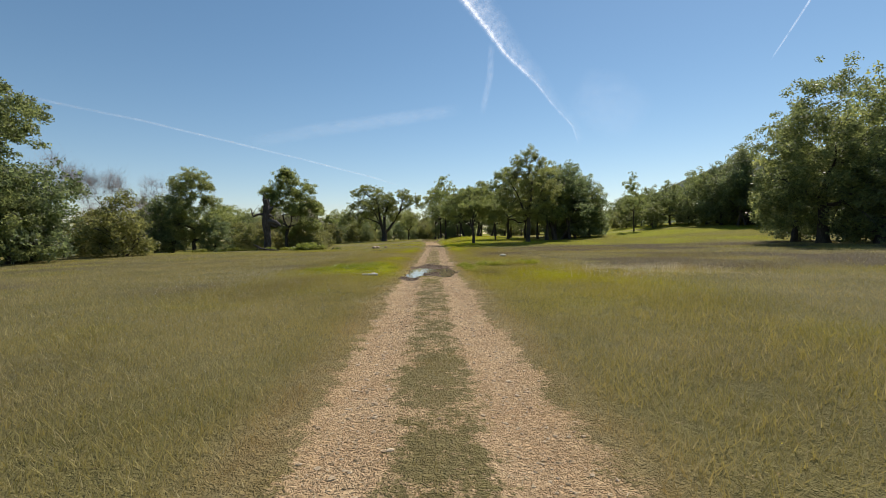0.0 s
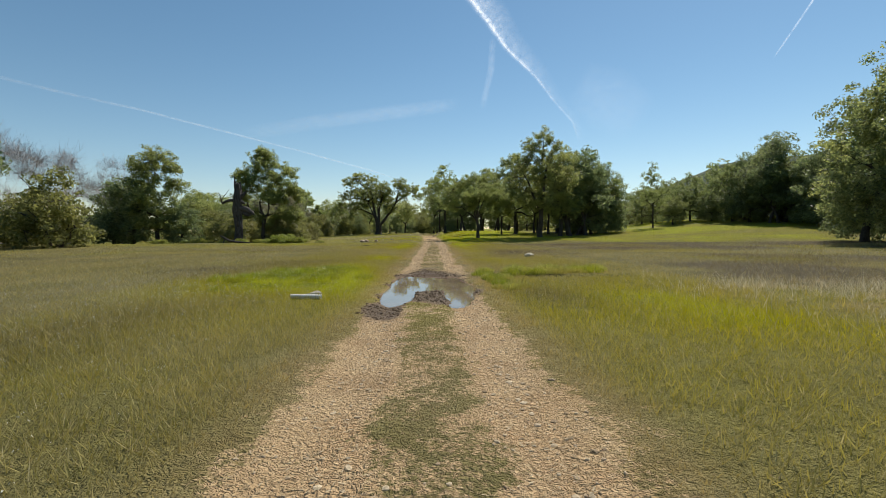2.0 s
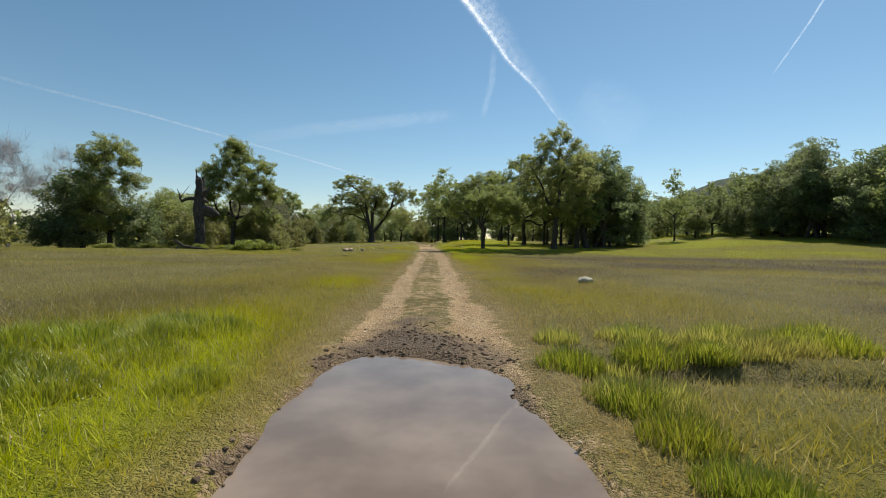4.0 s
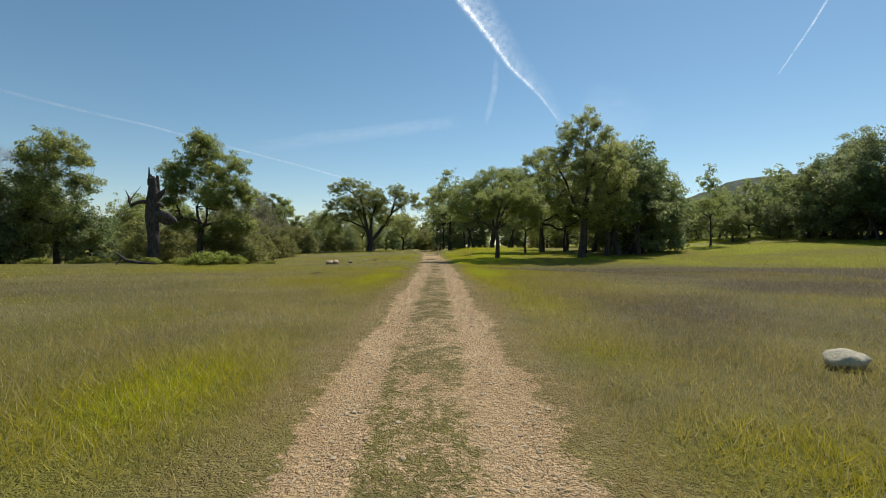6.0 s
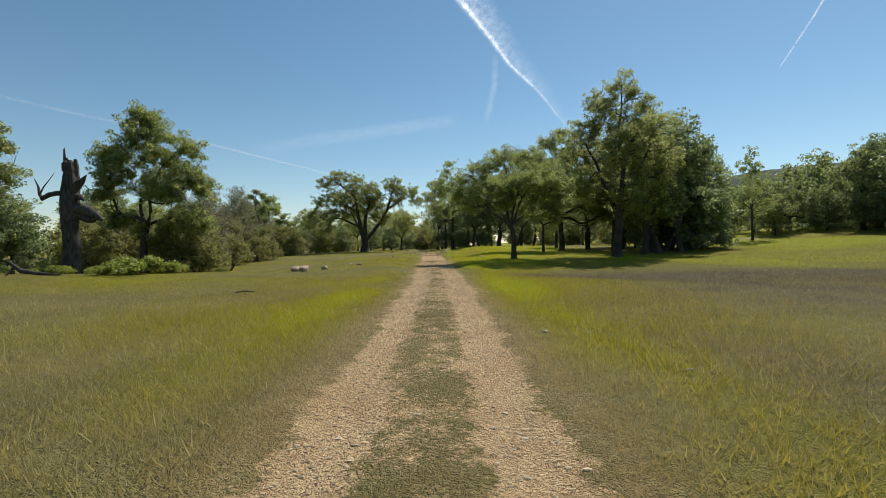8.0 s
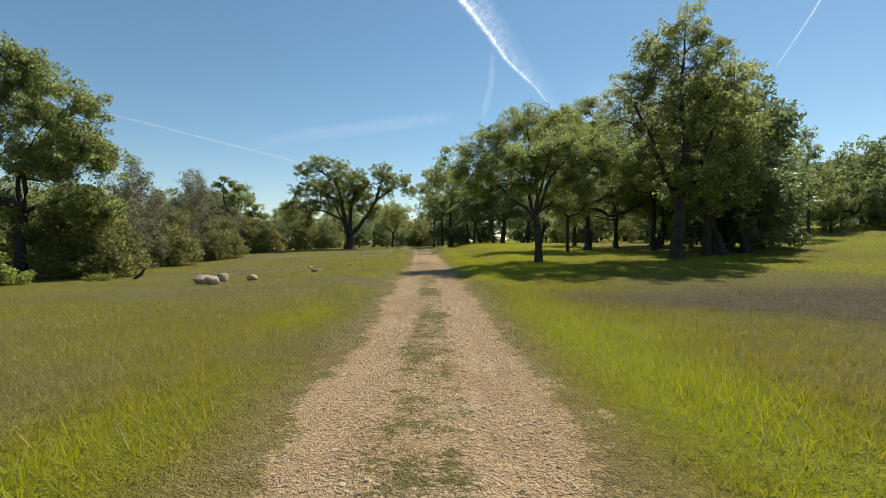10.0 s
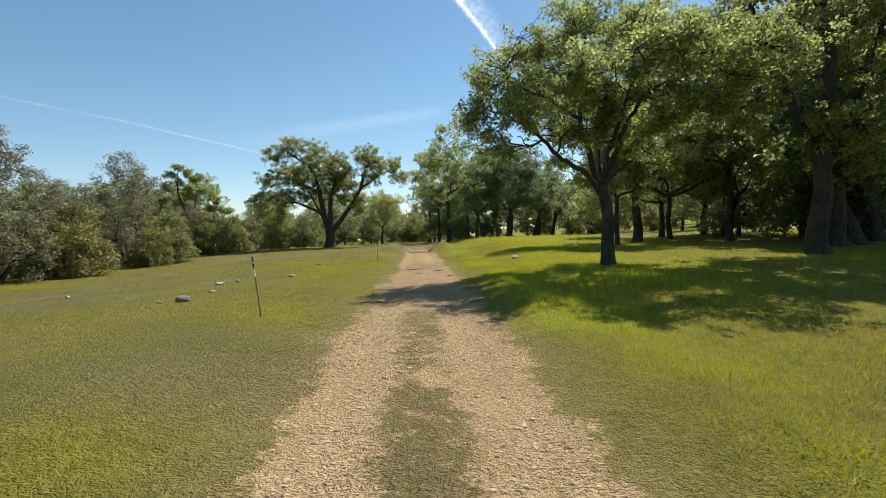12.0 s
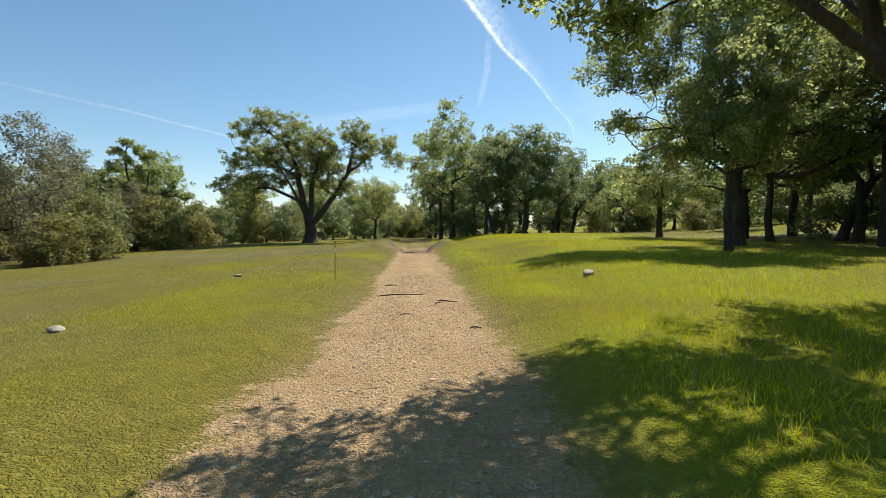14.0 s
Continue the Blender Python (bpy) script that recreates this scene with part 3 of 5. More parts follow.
# the small wet patch where the track dips through the wash
wa = np.linspace(0, 2 * np.pi, 29)[:-1]
wr = 0.75 + 0.5 * (value_noise(np.cos(wa) * 2 + 7, np.sin(wa) * 2 + 3, 1.0, 2) - 0.5)
wet_ring = np.stack([-3.5 + 0.8 * wr * np.cos(wa), 106.6 + 1.3 * wr * np.sin(wa), np.full(28, float(ground_z(-3.5, 106.6)) + 0.03)], 1)
wet_mid = np.array([[-3.5, 106.6, wet_ring[0, 2]]])
ring_ids = np.arange(28)
tagged(new("wash_puddle", mesh_from("wash_puddle", np.concatenate([wet_ring, wet_mid]), np.stack([ring_ids, (ring_ids + 1) % 28, np.full(28, 28)], 1), M_WATER)), "small shallow puddle where the track crosses the wash", "water", "", "structure")


# far wooded ridge to the right
def ridge(name, azimuth_from, azimuth_to, near, top, seed):
    a = np.radians(np.linspace(azimuth_from, azimuth_to, 120))
    depth = np.linspace(0, 1, 30)
    A, D = np.meshgrid(a, depth)
    r = near + 420 * D
    x, y = r * np.sin(A), r * np.cos(A)
    ends = smooth((np.degrees(A) - azimuth_from) / 30) * smooth((azimuth_to - np.degrees(A)) / 14)
    z = -2 + top * ends * smooth(D / 0.75) * (0.75 + 0.5 * value_noise(x + seed, y, 170, 3)) + 5 * value_noise(x, y, 9, 2) * ends
    i = np.arange(A.size).reshape(A.shape)
    q = np.stack([i[:-1, :-1], i[1:, :-1], i[1:, 1:], i[:-1, 1:]], 2).reshape(-1, 4)
    return new(name, mesh_from(name, np.stack([x, y, z], 2).reshape(-1, 3), q, M_HILL))


tagged(ridge("hill", 8, 80, 430, 88, 40), "distant wooded hillside beyond the oak trees", "hill", "", "structure")


# ---- trees ----
def round_lobes(rng, height, radius, low, count, skirt=0):
    """Crown masses for a broad tree of that height and reach whose leaves begin at low."""
    out = [(0, 0, (height * 0.62 + low * 0.38), radius * 0.62, radius * 0.62, (height - low) * 0.36)]
    for k in range(count):
        a = 2 * np.pi * (k + rng.random() * 0.7) / count
        out_by = radius * (0.45 + 0.2 * rng.random())
        size = radius * (0.36 + 0.18 * rng.random())
        zc = low + (height - low) * (0.22 + 0.52 * rng.random())
        out.append((out_by * np.cos(a), out_by * np.sin(a), zc, size, size, size * (0.7 + 0.4 * rng.random())))
    for k in range(skirt):
        a = 2 * np.pi * (k + rng.random() * 0.6) / skirt
        size = radius * (0.36 + 0.12 * rng.random())
        out.append((radius * 0.55 * np.cos(a), radius * 0.55 * np.sin(a), height * (0.16 + 0.1 * rng.random()), size, size, height * 0.17))
    out.append((radius * 0.12 * rng.normal(), radius * 0.12 * rng.normal(), height - radius * 0.40, radius * 0.40, radius * 0.40, radius * 0.34))
    return out


seeds = np.random.default_rng(11)
OAKS = [tree_meshes("oak", 20 + k, 12, 0.30, 3.6, round_lobes(seeds, 12, 5.0, 1.5, 8), 250, 0.68, 8600, 0.27, M_OAK, M_BARK) for k in range(4)]
TALL = [tree_meshes("tall_oak", 40 + k, 15, 0.34, 5.0, round_lobes(seeds, 15, 4.2, 1.6, 10), 250, 0.66, 8600, 0.27, M_OAK, M_BARK) for k in range(2)]
AIRY = [tree_meshes("airy_oak", 120 + k, 13, 0.24, 4.4, round_lobes(seeds, 13.5, 3.9, 2.6, 9), 320, 0.42, 8000, 0.21, M_OAK, M_BARK, (0.2, 0), 0.05, 0.1, 1, 0.13, 5, 0.6, 0.0, 1.5) for k in range(2)]
LIVES = [tree_meshes("live_oak", 60 + k, 9, 0.26, 2.4, round_lobes(seeds, 9, 4.2, 0.5, 7, 6), 210, 0.74, 8200, 0.30, M_LIVE, M_BARK, (0, 0), 0.1, 0.55) for k in range(3)]
LIVE_TALL = [tree_meshes("tall_live_oak", 70 + k, 14, 0.30, 3.6, round_lobes(seeds, 14, 4.4, 2.0, 9), 260, 0.70, 9000, 0.285, M_LIVE, M_BARK, (0.3, 0), 0.15, 0.35, 2) for k in range(2)]
FAR_OAKS = [tree_meshes("far_oak", 75 + k, 12, 0.30, 3.4, round_lobes(seeds, 12, 5.0, 1.2, 8, 3), 190, 0.70, 5400, 0.35, M_SHADED_OAK, M_BARK, (0, 0), 0.1, 0.35, 1, 0.11, 4, 0.25) for k in range(3)]
SHRUBS = [tree_meshes("shrub", 80 + k, 4.4, 0.10, 0.9, round_lobes(seeds, 4.4, 2.3, 0.1, 6, 6), 150, 0.50, 6800, 0.185, M_OLIVE, M_BARK, (0, 0), 0.1, 0.6, 3) for k in range(2)]
GREYS = [tree_meshes("grey_tree", 90 + k, 10, 0.16, 2.2, round_lobes(seeds, 10, 3.3, 1.0, 8, 4), 230, 0.50, 9000, 0.15, M_GREY, M_BARK, (0, 0), 0.1, 0.25, 3, 0.11, 5, 0.9, 0.0, 1.5) for k in range(2)]


def twig_spray(rng, trunk, count, height, reach):
    """Fine straight twigs rising all over a leafless crown, as slivers with three corners."""
    co = np.empty(len(trunk.vertices) * 3, np.float32)
    trunk.vertices.foreach_get("co", co)
    co = co.reshape(-1, 3)
    co = co[co[:, 2] > height * 0.35]
    p = co[rng.integers(0, len(co), count)] + rng.normal(0, 0.12, (count, 3))
    out = p * np.array([1, 1, 0]) / reach
    way = out * 0.7 + np.array([0, 0, 0.75]) + rng.normal(0, 0.42, (count, 3))
    way /= np.linalg.norm(way, axis=1, keepdims=True)
    long = (0.7 + 1.0 * rng.random(count))[:, None]
    side = np.cross(way, rng.normal(size=(count, 3)))
    side /= np.linalg.norm(side, axis=1, keepdims=True) + 1e-9
    v = np.stack([p - side * 0.008, p + side * 0.008, p + way * long], 1).reshape(-1, 3)
    return mesh_from("twigs", v, np.arange(count * 3).reshape(-1, 3), M_TWIG, False)


BARE = []
for k in range(2):
    stems = tree_meshes("bare_tree", 95 + k, 11, 0.16, 2.6, round_lobes(seeds, 11, 4.2, 1.6, 9), 420, 0.3, 200, 0.10, M_GREY, M_TWIG, (0, 0), 0, 0.2, 3, 0.05, 5, 1.0, 0.03, 0.8)[0]
    BARE.append((stems, twig_spray(np.random.default_rng(96 + k), stems, 3200, 11, 4.2)))

OAK_LABEL = "broad green valley oak standing at the meadow edge"
LIVE_LABEL = "dense dark green live oak with foliage to the ground"
SHRUB_LABEL = "olive green rounded shrub at the meadow edge"


def row_of(meshes_list, name, label, places, group, category="tree", seed=1):
    rng = np.random.default_rng(seed)
    for k, (x, y, scale) in enumerate(places):
        plant(name, meshes_list[k % len(meshes_list)], x, y, rng.random() * 360, scale * (0.94 + 0.12 * rng.random()), label, category, group, 0.92 + 0.16 * rng.random())


# single trees that the track passes
plant("oak_tree", tree_meshes("track_oak", 101, 10.2, 0.25, 2.9, [
    (-0.8, 0, 8.5, 1.9, 2.1, 1.2), (-2.7, 0.3, 7.9, 1.6, 1.8, 1.0), (-4.1, -0.2, 6.6, 1.3, 1.5, 0.9), (-4.9, 0.1, 5.4, 0.9, 1.2, 0.7), (-3.2, -0.9, 5.3, 1.2, 1.3, 0.7), (-2.4, 1.5, 6.6, 1.5, 1.5, 1.0),
    (1.2, 0.3, 8.7, 1.7, 1.9, 1.1), (2.8, 0, 7.5, 1.6, 1.8, 1.1), (0.3, -2.6, 6.9, 1.8, 1.5, 1.0), (0.3, 2.8, 6.9, 2.0, 1.7, 1.1), (3.2, -0.9, 5.7, 1.4, 1.4, 0.9), (-1.5, -2.1, 6.1, 1.4, 1.2, 0.8),
    (2.0, 2.1, 5.5, 1.4, 1.4, 0.9), (0.2, 0, 6.5, 1.3, 1.4, 0.9), (1.5, -1.1, 4.9, 1.1, 1.1, 0.5), (-1.7, 0.6, 4.9, 1.1, 1.1, 0.5), (2.4, 0.2, 3.9, 0.8, 0.9, 0.4), (2.4, -3.0, 6.7, 1.6, 1.4, 0.9), (4.2, -2.2, 6.5, 1.4, 1.4, 0.9), (4.4, 0.6, 6.6, 1.2, 1.3, 0.9), (-4.4, 0.1, 4.7, 0.9, 1.0, 0.55), (-3.5, 0.8, 4.5, 0.8, 0.9, 0.5), (-0.4, -1.5, 5.3, 1.2, 1.0, 0.7), (1.2, -1.7, 5.7, 1.1, 1.0, 0.7), (-1.2, -1.2, 4.5, 0.9, 0.8, 0.5), (0.9, -0.6, 4.1, 0.9, 0.8, 0.5), (1.2, 3.6, 6.3, 1.7, 1.4, 1.0), (-1.6, 2.9, 7.0, 1.5, 1.3, 0.9), (3.0, 3.4, 6.1, 1.5, 1.4, 0.9), (0.3, -4.5, 6.3, 1.6, 1.4, 0.9), (2.6, -4.7, 5.9, 1.5, 1.4, 0.8), (-2.3, -3.5, 5.9, 1.4, 1.3, 0.8)],
    2350, 0.29, 92000, 0.092, M_OAK, M_BARK, (-0.25, 0.0), 0.08, 0.1, 1, 0.12, 9, 1.0, 0.04, 1.0, [
        ([(-0.25, 0, 2.6), (-0.8, -0.2, 3.4), (-1.7, -0.3, 3.8), (-2.3, -0.1, 4.6), (-3.2, 0.1, 5.4), (-4.4, 0, 5.8)], 0.11, 0.03),
        ([(-0.25, 0, 2.7), (-0.6, 0.3, 4.2), (-0.95, 0.2, 5.4), (-0.6, 0.1, 6.8), (-0.7, 0, 8.2)], 0.125, 0.035),
        ([(-0.95, 0.2, 5.4), (-1.9, 0.5, 6.2), (-2.8, 0.4, 6.5), (-3.9, 0.1, 7.3)], 0.075, 0.025),
        ([(-0.2, 0, 2.75), (0.3, -0.3, 4.3), (0.8, -0.4, 5.5), (1.9, -0.2, 6.4), (3.1, 0, 7.4)], 0.115, 0.03),
        ([(-0.1, 0, 3.0), (0.9, 0.3, 3.8), (2.0, 0.3, 3.7)], 0.07, 0.03),
        ([(-0.25, 0, 2.8), (0.1, 0.9, 4.3), (0.3, 2.0, 5.6)], 0.10, 0.04),
        ([(-0.25, 0, 2.8), (-0.1, -0.8, 4.4), (0.2, -1.9, 5.9)], 0.10, 0.04)]), 5.2, 77.1, 0, 1, "spreading valley oak with open crown beside the dirt track")
plant("oak_tree", tree_meshes("great_oak", 102, 17, 0.40, 5.0, [
    (0, 0, 12.4, 3.1, 2.9, 2.5), (-2.9, -0.4, 11.0, 2.2, 2.4, 1.6), (3.0, 0, 11.4, 2.4, 2.5, 2.0), (0, -2.6, 9.4, 2.9, 2.3, 2.2), (0, 2.8, 9.6, 2.9, 2.4, 2.4), (-3.9, 0.2, 8.6, 1.9, 2.1, 1.3), (4.2, -0.4, 9.0, 1.9, 2.2, 1.6),
    (-2.7, 0.6, 6.6, 2.2, 2.2, 1.6), (3.0, -0.8, 6.8, 2.4, 2.2, 1.9), (0.4, 0, 15.0, 1.9, 1.8, 1.5), (-1.7, 0.2, 14.0, 1.5, 1.6, 1.0), (2.2, 0, 13.9, 1.5, 1.6, 1.1), (0.6, -1.6, 5.4, 2.6, 2.0, 1.4), (3.0, 1.2, 4.4, 2.2, 2.0, 1.4)],
    1300, 0.36, 54000, 0.132, M_OAK, M_BARK, (0.2, 0), 0.1, 0.25, 1, 0.11, 9, 1.0, -0.04, 1.2, [
        ([(0.1, 0, 3.6), (-0.9, 0.2, 6.0), (-1.9, 0.1, 8.6), (-3.2, -0.2, 10.6)], 0.22, 0.05),
        ([(0.2, 0, 4.4), (0.6, 0.1, 7.6), (0.2, 0, 10.8), (0.5, 0, 14.4)], 0.28, 0.05),
        ([(0.2, 0, 4.0), (1.5, -0.1, 6.4), (2.6, 0, 9.0), (3.2, 0, 11.2)], 0.21, 0.05)]), 14.8, 79.3, 0, 1, "tall dark valley oak rising over the grove")
plant("oak_tree", tree_meshes("grove_oak", 103, 14.2, 0.32, 4.2, [
    (0, 0, 11.4, 2.6, 2.6, 2.2), (-2.6, -0.6, 9.8, 2.2, 2.2, 1.7), (-4.6, -0.8, 7.8, 1.9, 1.9, 1.4), (2.6, 0, 10.0, 2.2, 2.2, 1.8), (4.4, 0, 7.6, 1.8, 1.9, 1.4), (0, -2.8, 8.2, 2.3, 1.9, 1.6), (0.2, 2.6, 8.4, 2.3, 1.9, 1.6), (-2.4, -1.6, 5.6, 2.0, 1.8, 1.2), (2.4, -1.4, 5.2, 2.0, 1.8, 1.2), (0.2, 0, 13.2, 1.6, 1.6, 1.0), (-5.6, -0.6, 5.4, 1.1, 1.2, 0.8), (4.6, -1, 4.4, 1.4, 1.4, 0.9), (-5.9, 0.4, 8.6, 1.3, 1.5, 1.0), (-4.6, 0.8, 10.6, 1.5, 1.6, 1.1), (5.6, 0.4, 9.4, 1.5, 1.6, 1.2), (-1.4, 0.3, 12.6, 1.5, 1.6, 1.0)],
    1350, 0.36, 52000, 0.122, M_OAK, M_BARK, (0.1, 0), 0.1, 0.15, 1, 0.12, 9, 1.0), 13.25, 93.2, 0, 1.04, "green valley oak with straight dark trunk")
plant("oak_tree", tree_meshes("slim_oak", 104, 9.0, 0.17, 3.0, round_lobes(seeds, 9, 2.6, 2.2, 5), 260, 0.42, 14000, 0.14, M_OAK, M_BARK), 10.25, 89.0, 0, 1, "slender young oak in the grove's shade")
plant("oak_tree", tree_meshes("snag_oak", 105, 14.2, 0.36, 4.0, [
    (0.2, 0, 10.8, 2.7, 2.6, 2.0), (-2.6, 0, 9.4, 1.8, 2.0, 1.5), (3.0, 0, 9.4, 2.4, 2.2, 1.9), (0.4, 0, 12.7, 1.7, 1.6, 1.0), (-2.8, -0.5, 6.8, 1.7, 1.9, 1.2), (4.9, -0.2, 7.2, 1.7, 1.9, 1.5), (2.4, -1.6, 6.6, 2.0, 1.8, 1.5), (0.3, 2.3, 7.6, 2.2, 2.0, 1.8), (-1.0, -1.8, 8.2, 1.9, 1.6, 1.4), (3.0, 0.5, 4.6, 1.6, 1.6, 1.2), (-1.6, -0.4, 4.6, 1.6, 1.5, 1.2), (4.6, 0, 4.2, 1.5, 1.5, 1.2), (0.6, 0.6, 3.4, 1.6, 1.5, 1.2)],
    1300, 0.40, 68000, 0.155, M_OAK, M_BARK, (0.3, 0), 0.1, 0.2), -26.2, 76.9, 0, 0.98, "tall valley oak behind the dead snag", tall=1.07)
plant("oak_tree", tree_meshes("forked_oak", 106, 15.6, 0.80, 3.0, [
    (-5.2, 0, 14, 2.38, 2.86, 1.59), (-7.4, 0.3, 13, 1.62, 2.34, 1.45), (-1.8, 0.4, 13.4, 2.38, 2.86, 1.74), (1, 0, 11.8, 2.25, 2.86, 1.89), (-2.7, 0.6, 11.2, 2.75, 3.12, 1.89), (-5.7, -0.4, 10.4, 2.12, 2.6, 1.74),
    (-8.1, 0, 9.6, 1.62, 2.21, 1.45), (-9.6, 0, 6.8, 1.5, 2.08, 1.45), (-7.4, 0.3, 6.7, 1.88, 2.34, 1.45), (-5.1, -0.5, 7.3, 2.12, 2.6, 1.59), (-2.6, 0.9, 7.8, 2.25, 2.6, 1.74), (0.5, 0.5, 8.7, 2.38, 2.86, 1.89),
    (2.4, 0, 10.2, 2, 2.6, 1.74), (6.3, 0, 12.2, 2.25, 2.6, 1.74), (8.8, 0, 11.3, 2, 2.34, 1.45), (4.9, 0.3, 12.8, 1.5, 2.08, 1.3), (9.8, 0, 9.6, 1.5, 1.95, 1.3), (4, 0.6, 6.4, 1.5, 1.95, 1.3),
    (2.3, -0.4, 6.7, 1.62, 2.08, 1.3), (-6.5, 0.2, 4.4, 1.5, 1.95, 1.3), (-0.4, 3.4, 10, 3, 2.6, 2.32), (-3, -3.2, 9.6, 2.75, 2.34, 1.89), (3, 2.6, 9, 2.5, 2.34, 1.89), (6.6, -1.6, 9.6, 1.88, 2.08, 1.45)],
    2100, 0.36, 60000, 0.17, M_OAK, M_BARK, (0.0, 0), 0.1, 0.15, 1, 0.13, 9, 1.0, 0.0, 1.6, [
        ([(-0.2, 0, 2.6), (-1.0, 0.2, 6.2), (-1.3, 0, 8.6), (-2.1, 0.2, 11.0), (-4.6, 0.1, 12.8), (-6.1, 0.2, 14.0)], 0.40, 0.05),
        ([(0.2, 0, 2.7), (0.2, 0.3, 6.2), (1.0, 0.1, 9.2), (1.8, 0.2, 11.5)], 0.34, 0.05),
        ([(0.4, 0, 2.3), (2.3, -0.2, 4.4), (3.6, 0, 6.4), (4.5, 0.1, 8.1), (6.6, 0, 9.6), (8.5, 0, 10.6)], 0.38, 0.05),
        ([(4.5, 0.1, 8.1), (5.0, 0.1, 10.2), (6.0, 0, 12.0)], 0.24, 0.05),
        ([(-0.6, 0, 4.6), (-2.6, 0.2, 5.6), (-4.8, 0, 6.5), (-7.0, 0.2, 6.2), (-8.8, 0, 6.8)], 0.22, 0.04),
        ([(-1.2, 0, 7.7), (-3.0, 0.1, 8.6), (-5.2, -0.2, 9.1), (-7.4, 0, 8.8)], 0.18, 0.04),
        ([(0, 0, 3.0), (-0.2, 1.6, 6.2), (-0.4, 3.0, 9.2)], 0.24, 0.05),
        ([(-0.3, 0, 3.0), (-1.4, -1.4, 6.0), (-2.6, -2.8, 8.8)], 0.22, 0.05)]), -15.9, 124.5, 0, 1, "massive old valley oak with a forked trunk")
plant("oak_tree", tree_meshes("airy_oak", 109, 12.6, 0.22, 3.6, [
    (-0.6, 0, 11.9, 0.9, 0.9, 0.5), (1.6, 0, 10.6, 1.3, 1.2, 0.8), (-2.0, 0, 9.4, 1.2, 1.2, 0.8), (0.6, 0.4, 9.2, 1.0, 1.0, 0.7), (2.7, -0.2, 8.9, 1.1, 1.2, 0.7), (-2.9, 0, 7.2, 1.4, 1.3, 0.9), (3.6, 0.2, 6.6, 1.3, 1.3, 0.8), (5.4, 0.2, 6.0, 1.4, 1.3, 0.7), (0.4, 1.2, 6.9, 1.3, 1.3, 0.8), (-2.4, 0.4, 4.6, 1.6, 1.4, 1.0), (1.8, -0.6, 4.4, 1.6, 1.4, 1.0), (-1.6, 0.1, 11.1, 1.0, 1.0, 0.6), (0.6, 0, 11.4, 1.0, 1.0, 0.6), (-3.3, 0.1, 8.4, 1.0, 1.0, 0.6), (4.6, 0, 7.4, 1.0, 1.1, 0.6), (-0.6, 0.2, 10.0, 0.9, 0.9, 0.6)],
    640, 0.36, 21000, 0.15, M_OAK, M_BARK, (-0.1, 0), 0.05, 0.1, 1, 0.13, 7, 1.0, 0.0, 1.5, [
        ([(-0.1, 0, 3.4), (0.3, 0.1, 5.6), (-0.5, 0, 8.0), (-0.9, 0.1, 10.0), (-0.5, 0, 11.8)], 0.17, 0.05),
        ([(0.2, 0, 5.2), (1.4, 0.1, 6.6), (1.9, 0, 8.6), (1.7, 0, 10.2)], 0.12, 0.04),
        ([(0, 0, 4.2), (1.8, 0.2, 5.2), (3.4, 0.1, 5.9), (5.0, 0.1, 6.0)], 0.12, 0.04)]), -35.0, 123.0, 0, 1.0, "tall thin oak with an open airy crown")
plant("oak_tree", tree_meshes("field_oak", 107, 21, 0.5, 5.5, round_lobes(seeds, 21, 7.0, 1.2, 11, 5), 560, 0.72, 40000, 0.26, M_SHADED_OAK, M_BARK), -45.6, 44.0, 0, 1, "large leafy oak at the meadow's edge")
plant("oak_tree", tree_meshes("wide_oak", 108, 19, 0.6, 6.0, round_lobes(seeds, 20, 7.4, 0.8, 12, 6), 680, 0.74, 40000, 0.25, M_SHADED_OAK, M_BARK, (0, 0), 0.1), 41.5, 50.0, 0, 1, "large dense oak standing out in the meadow")
row_of(TALL, "oak_tree", "large dense oak standing out in the meadow", [(47.5, 50, 1.25), (44.5, 58, 1.15), (52, 58, 1.25)], "oaks on the open meadow", seed=3)
row_of(LIVES, "live_oak", LIVE_LABEL, [(44.5, 47, 1.0), (50, 52, 1.1), (46.5, 60, 1.0), (-44.0, 46.5, 1.15), (-46.0, 51, 1.2)], "oaks on the open meadow", seed=4)

# left side, from near to far
row_of(SHRUBS, "shrub", SHRUB_LABEL, [(-40.6, 57.5, 1.75), (-46.5, 60, 1.3), (-22.0, 78.2, 1.2), (-24.4, 78.0, 1.1), (-33.5, 80, 1.0), (-30.5, 77.5, 0.95), (-26.6, 93, 1.25), (-27.0, 102.5, 0.8), (-29.5, 88, 1.1), (-46, 52, 1.2), (-27.5, 106, 1.2), (-28.5, 117, 1.3), (-30, 126, 1.3), (-26, 134, 1.2), (-22.5, 141, 1.2), (-33, 86, 1.3), (-36, 92, 1.4), (-50, 66, 1.4), (-53, 72, 1.5), (-37, 84, 1.2), (-33, 100.5, 1.2), (-36.5, 107, 1.3), (-39, 116, 1.4), (-30.8, 110, 1.0), (-34, 119, 1.2), (-29.8, 97, 1.0), (-37, 98, 1.3)], "meadow edge shrubs", "shrub", 5)
row_of(BARE, "bare_tree", "leafless grey tree with fine twigs", [(-57.5, 80, 1.5), (-62.5, 76, 1.5), (-51.5, 84, 1.35), (-69, 78, 1.5)], "leafless trees", seed=6)
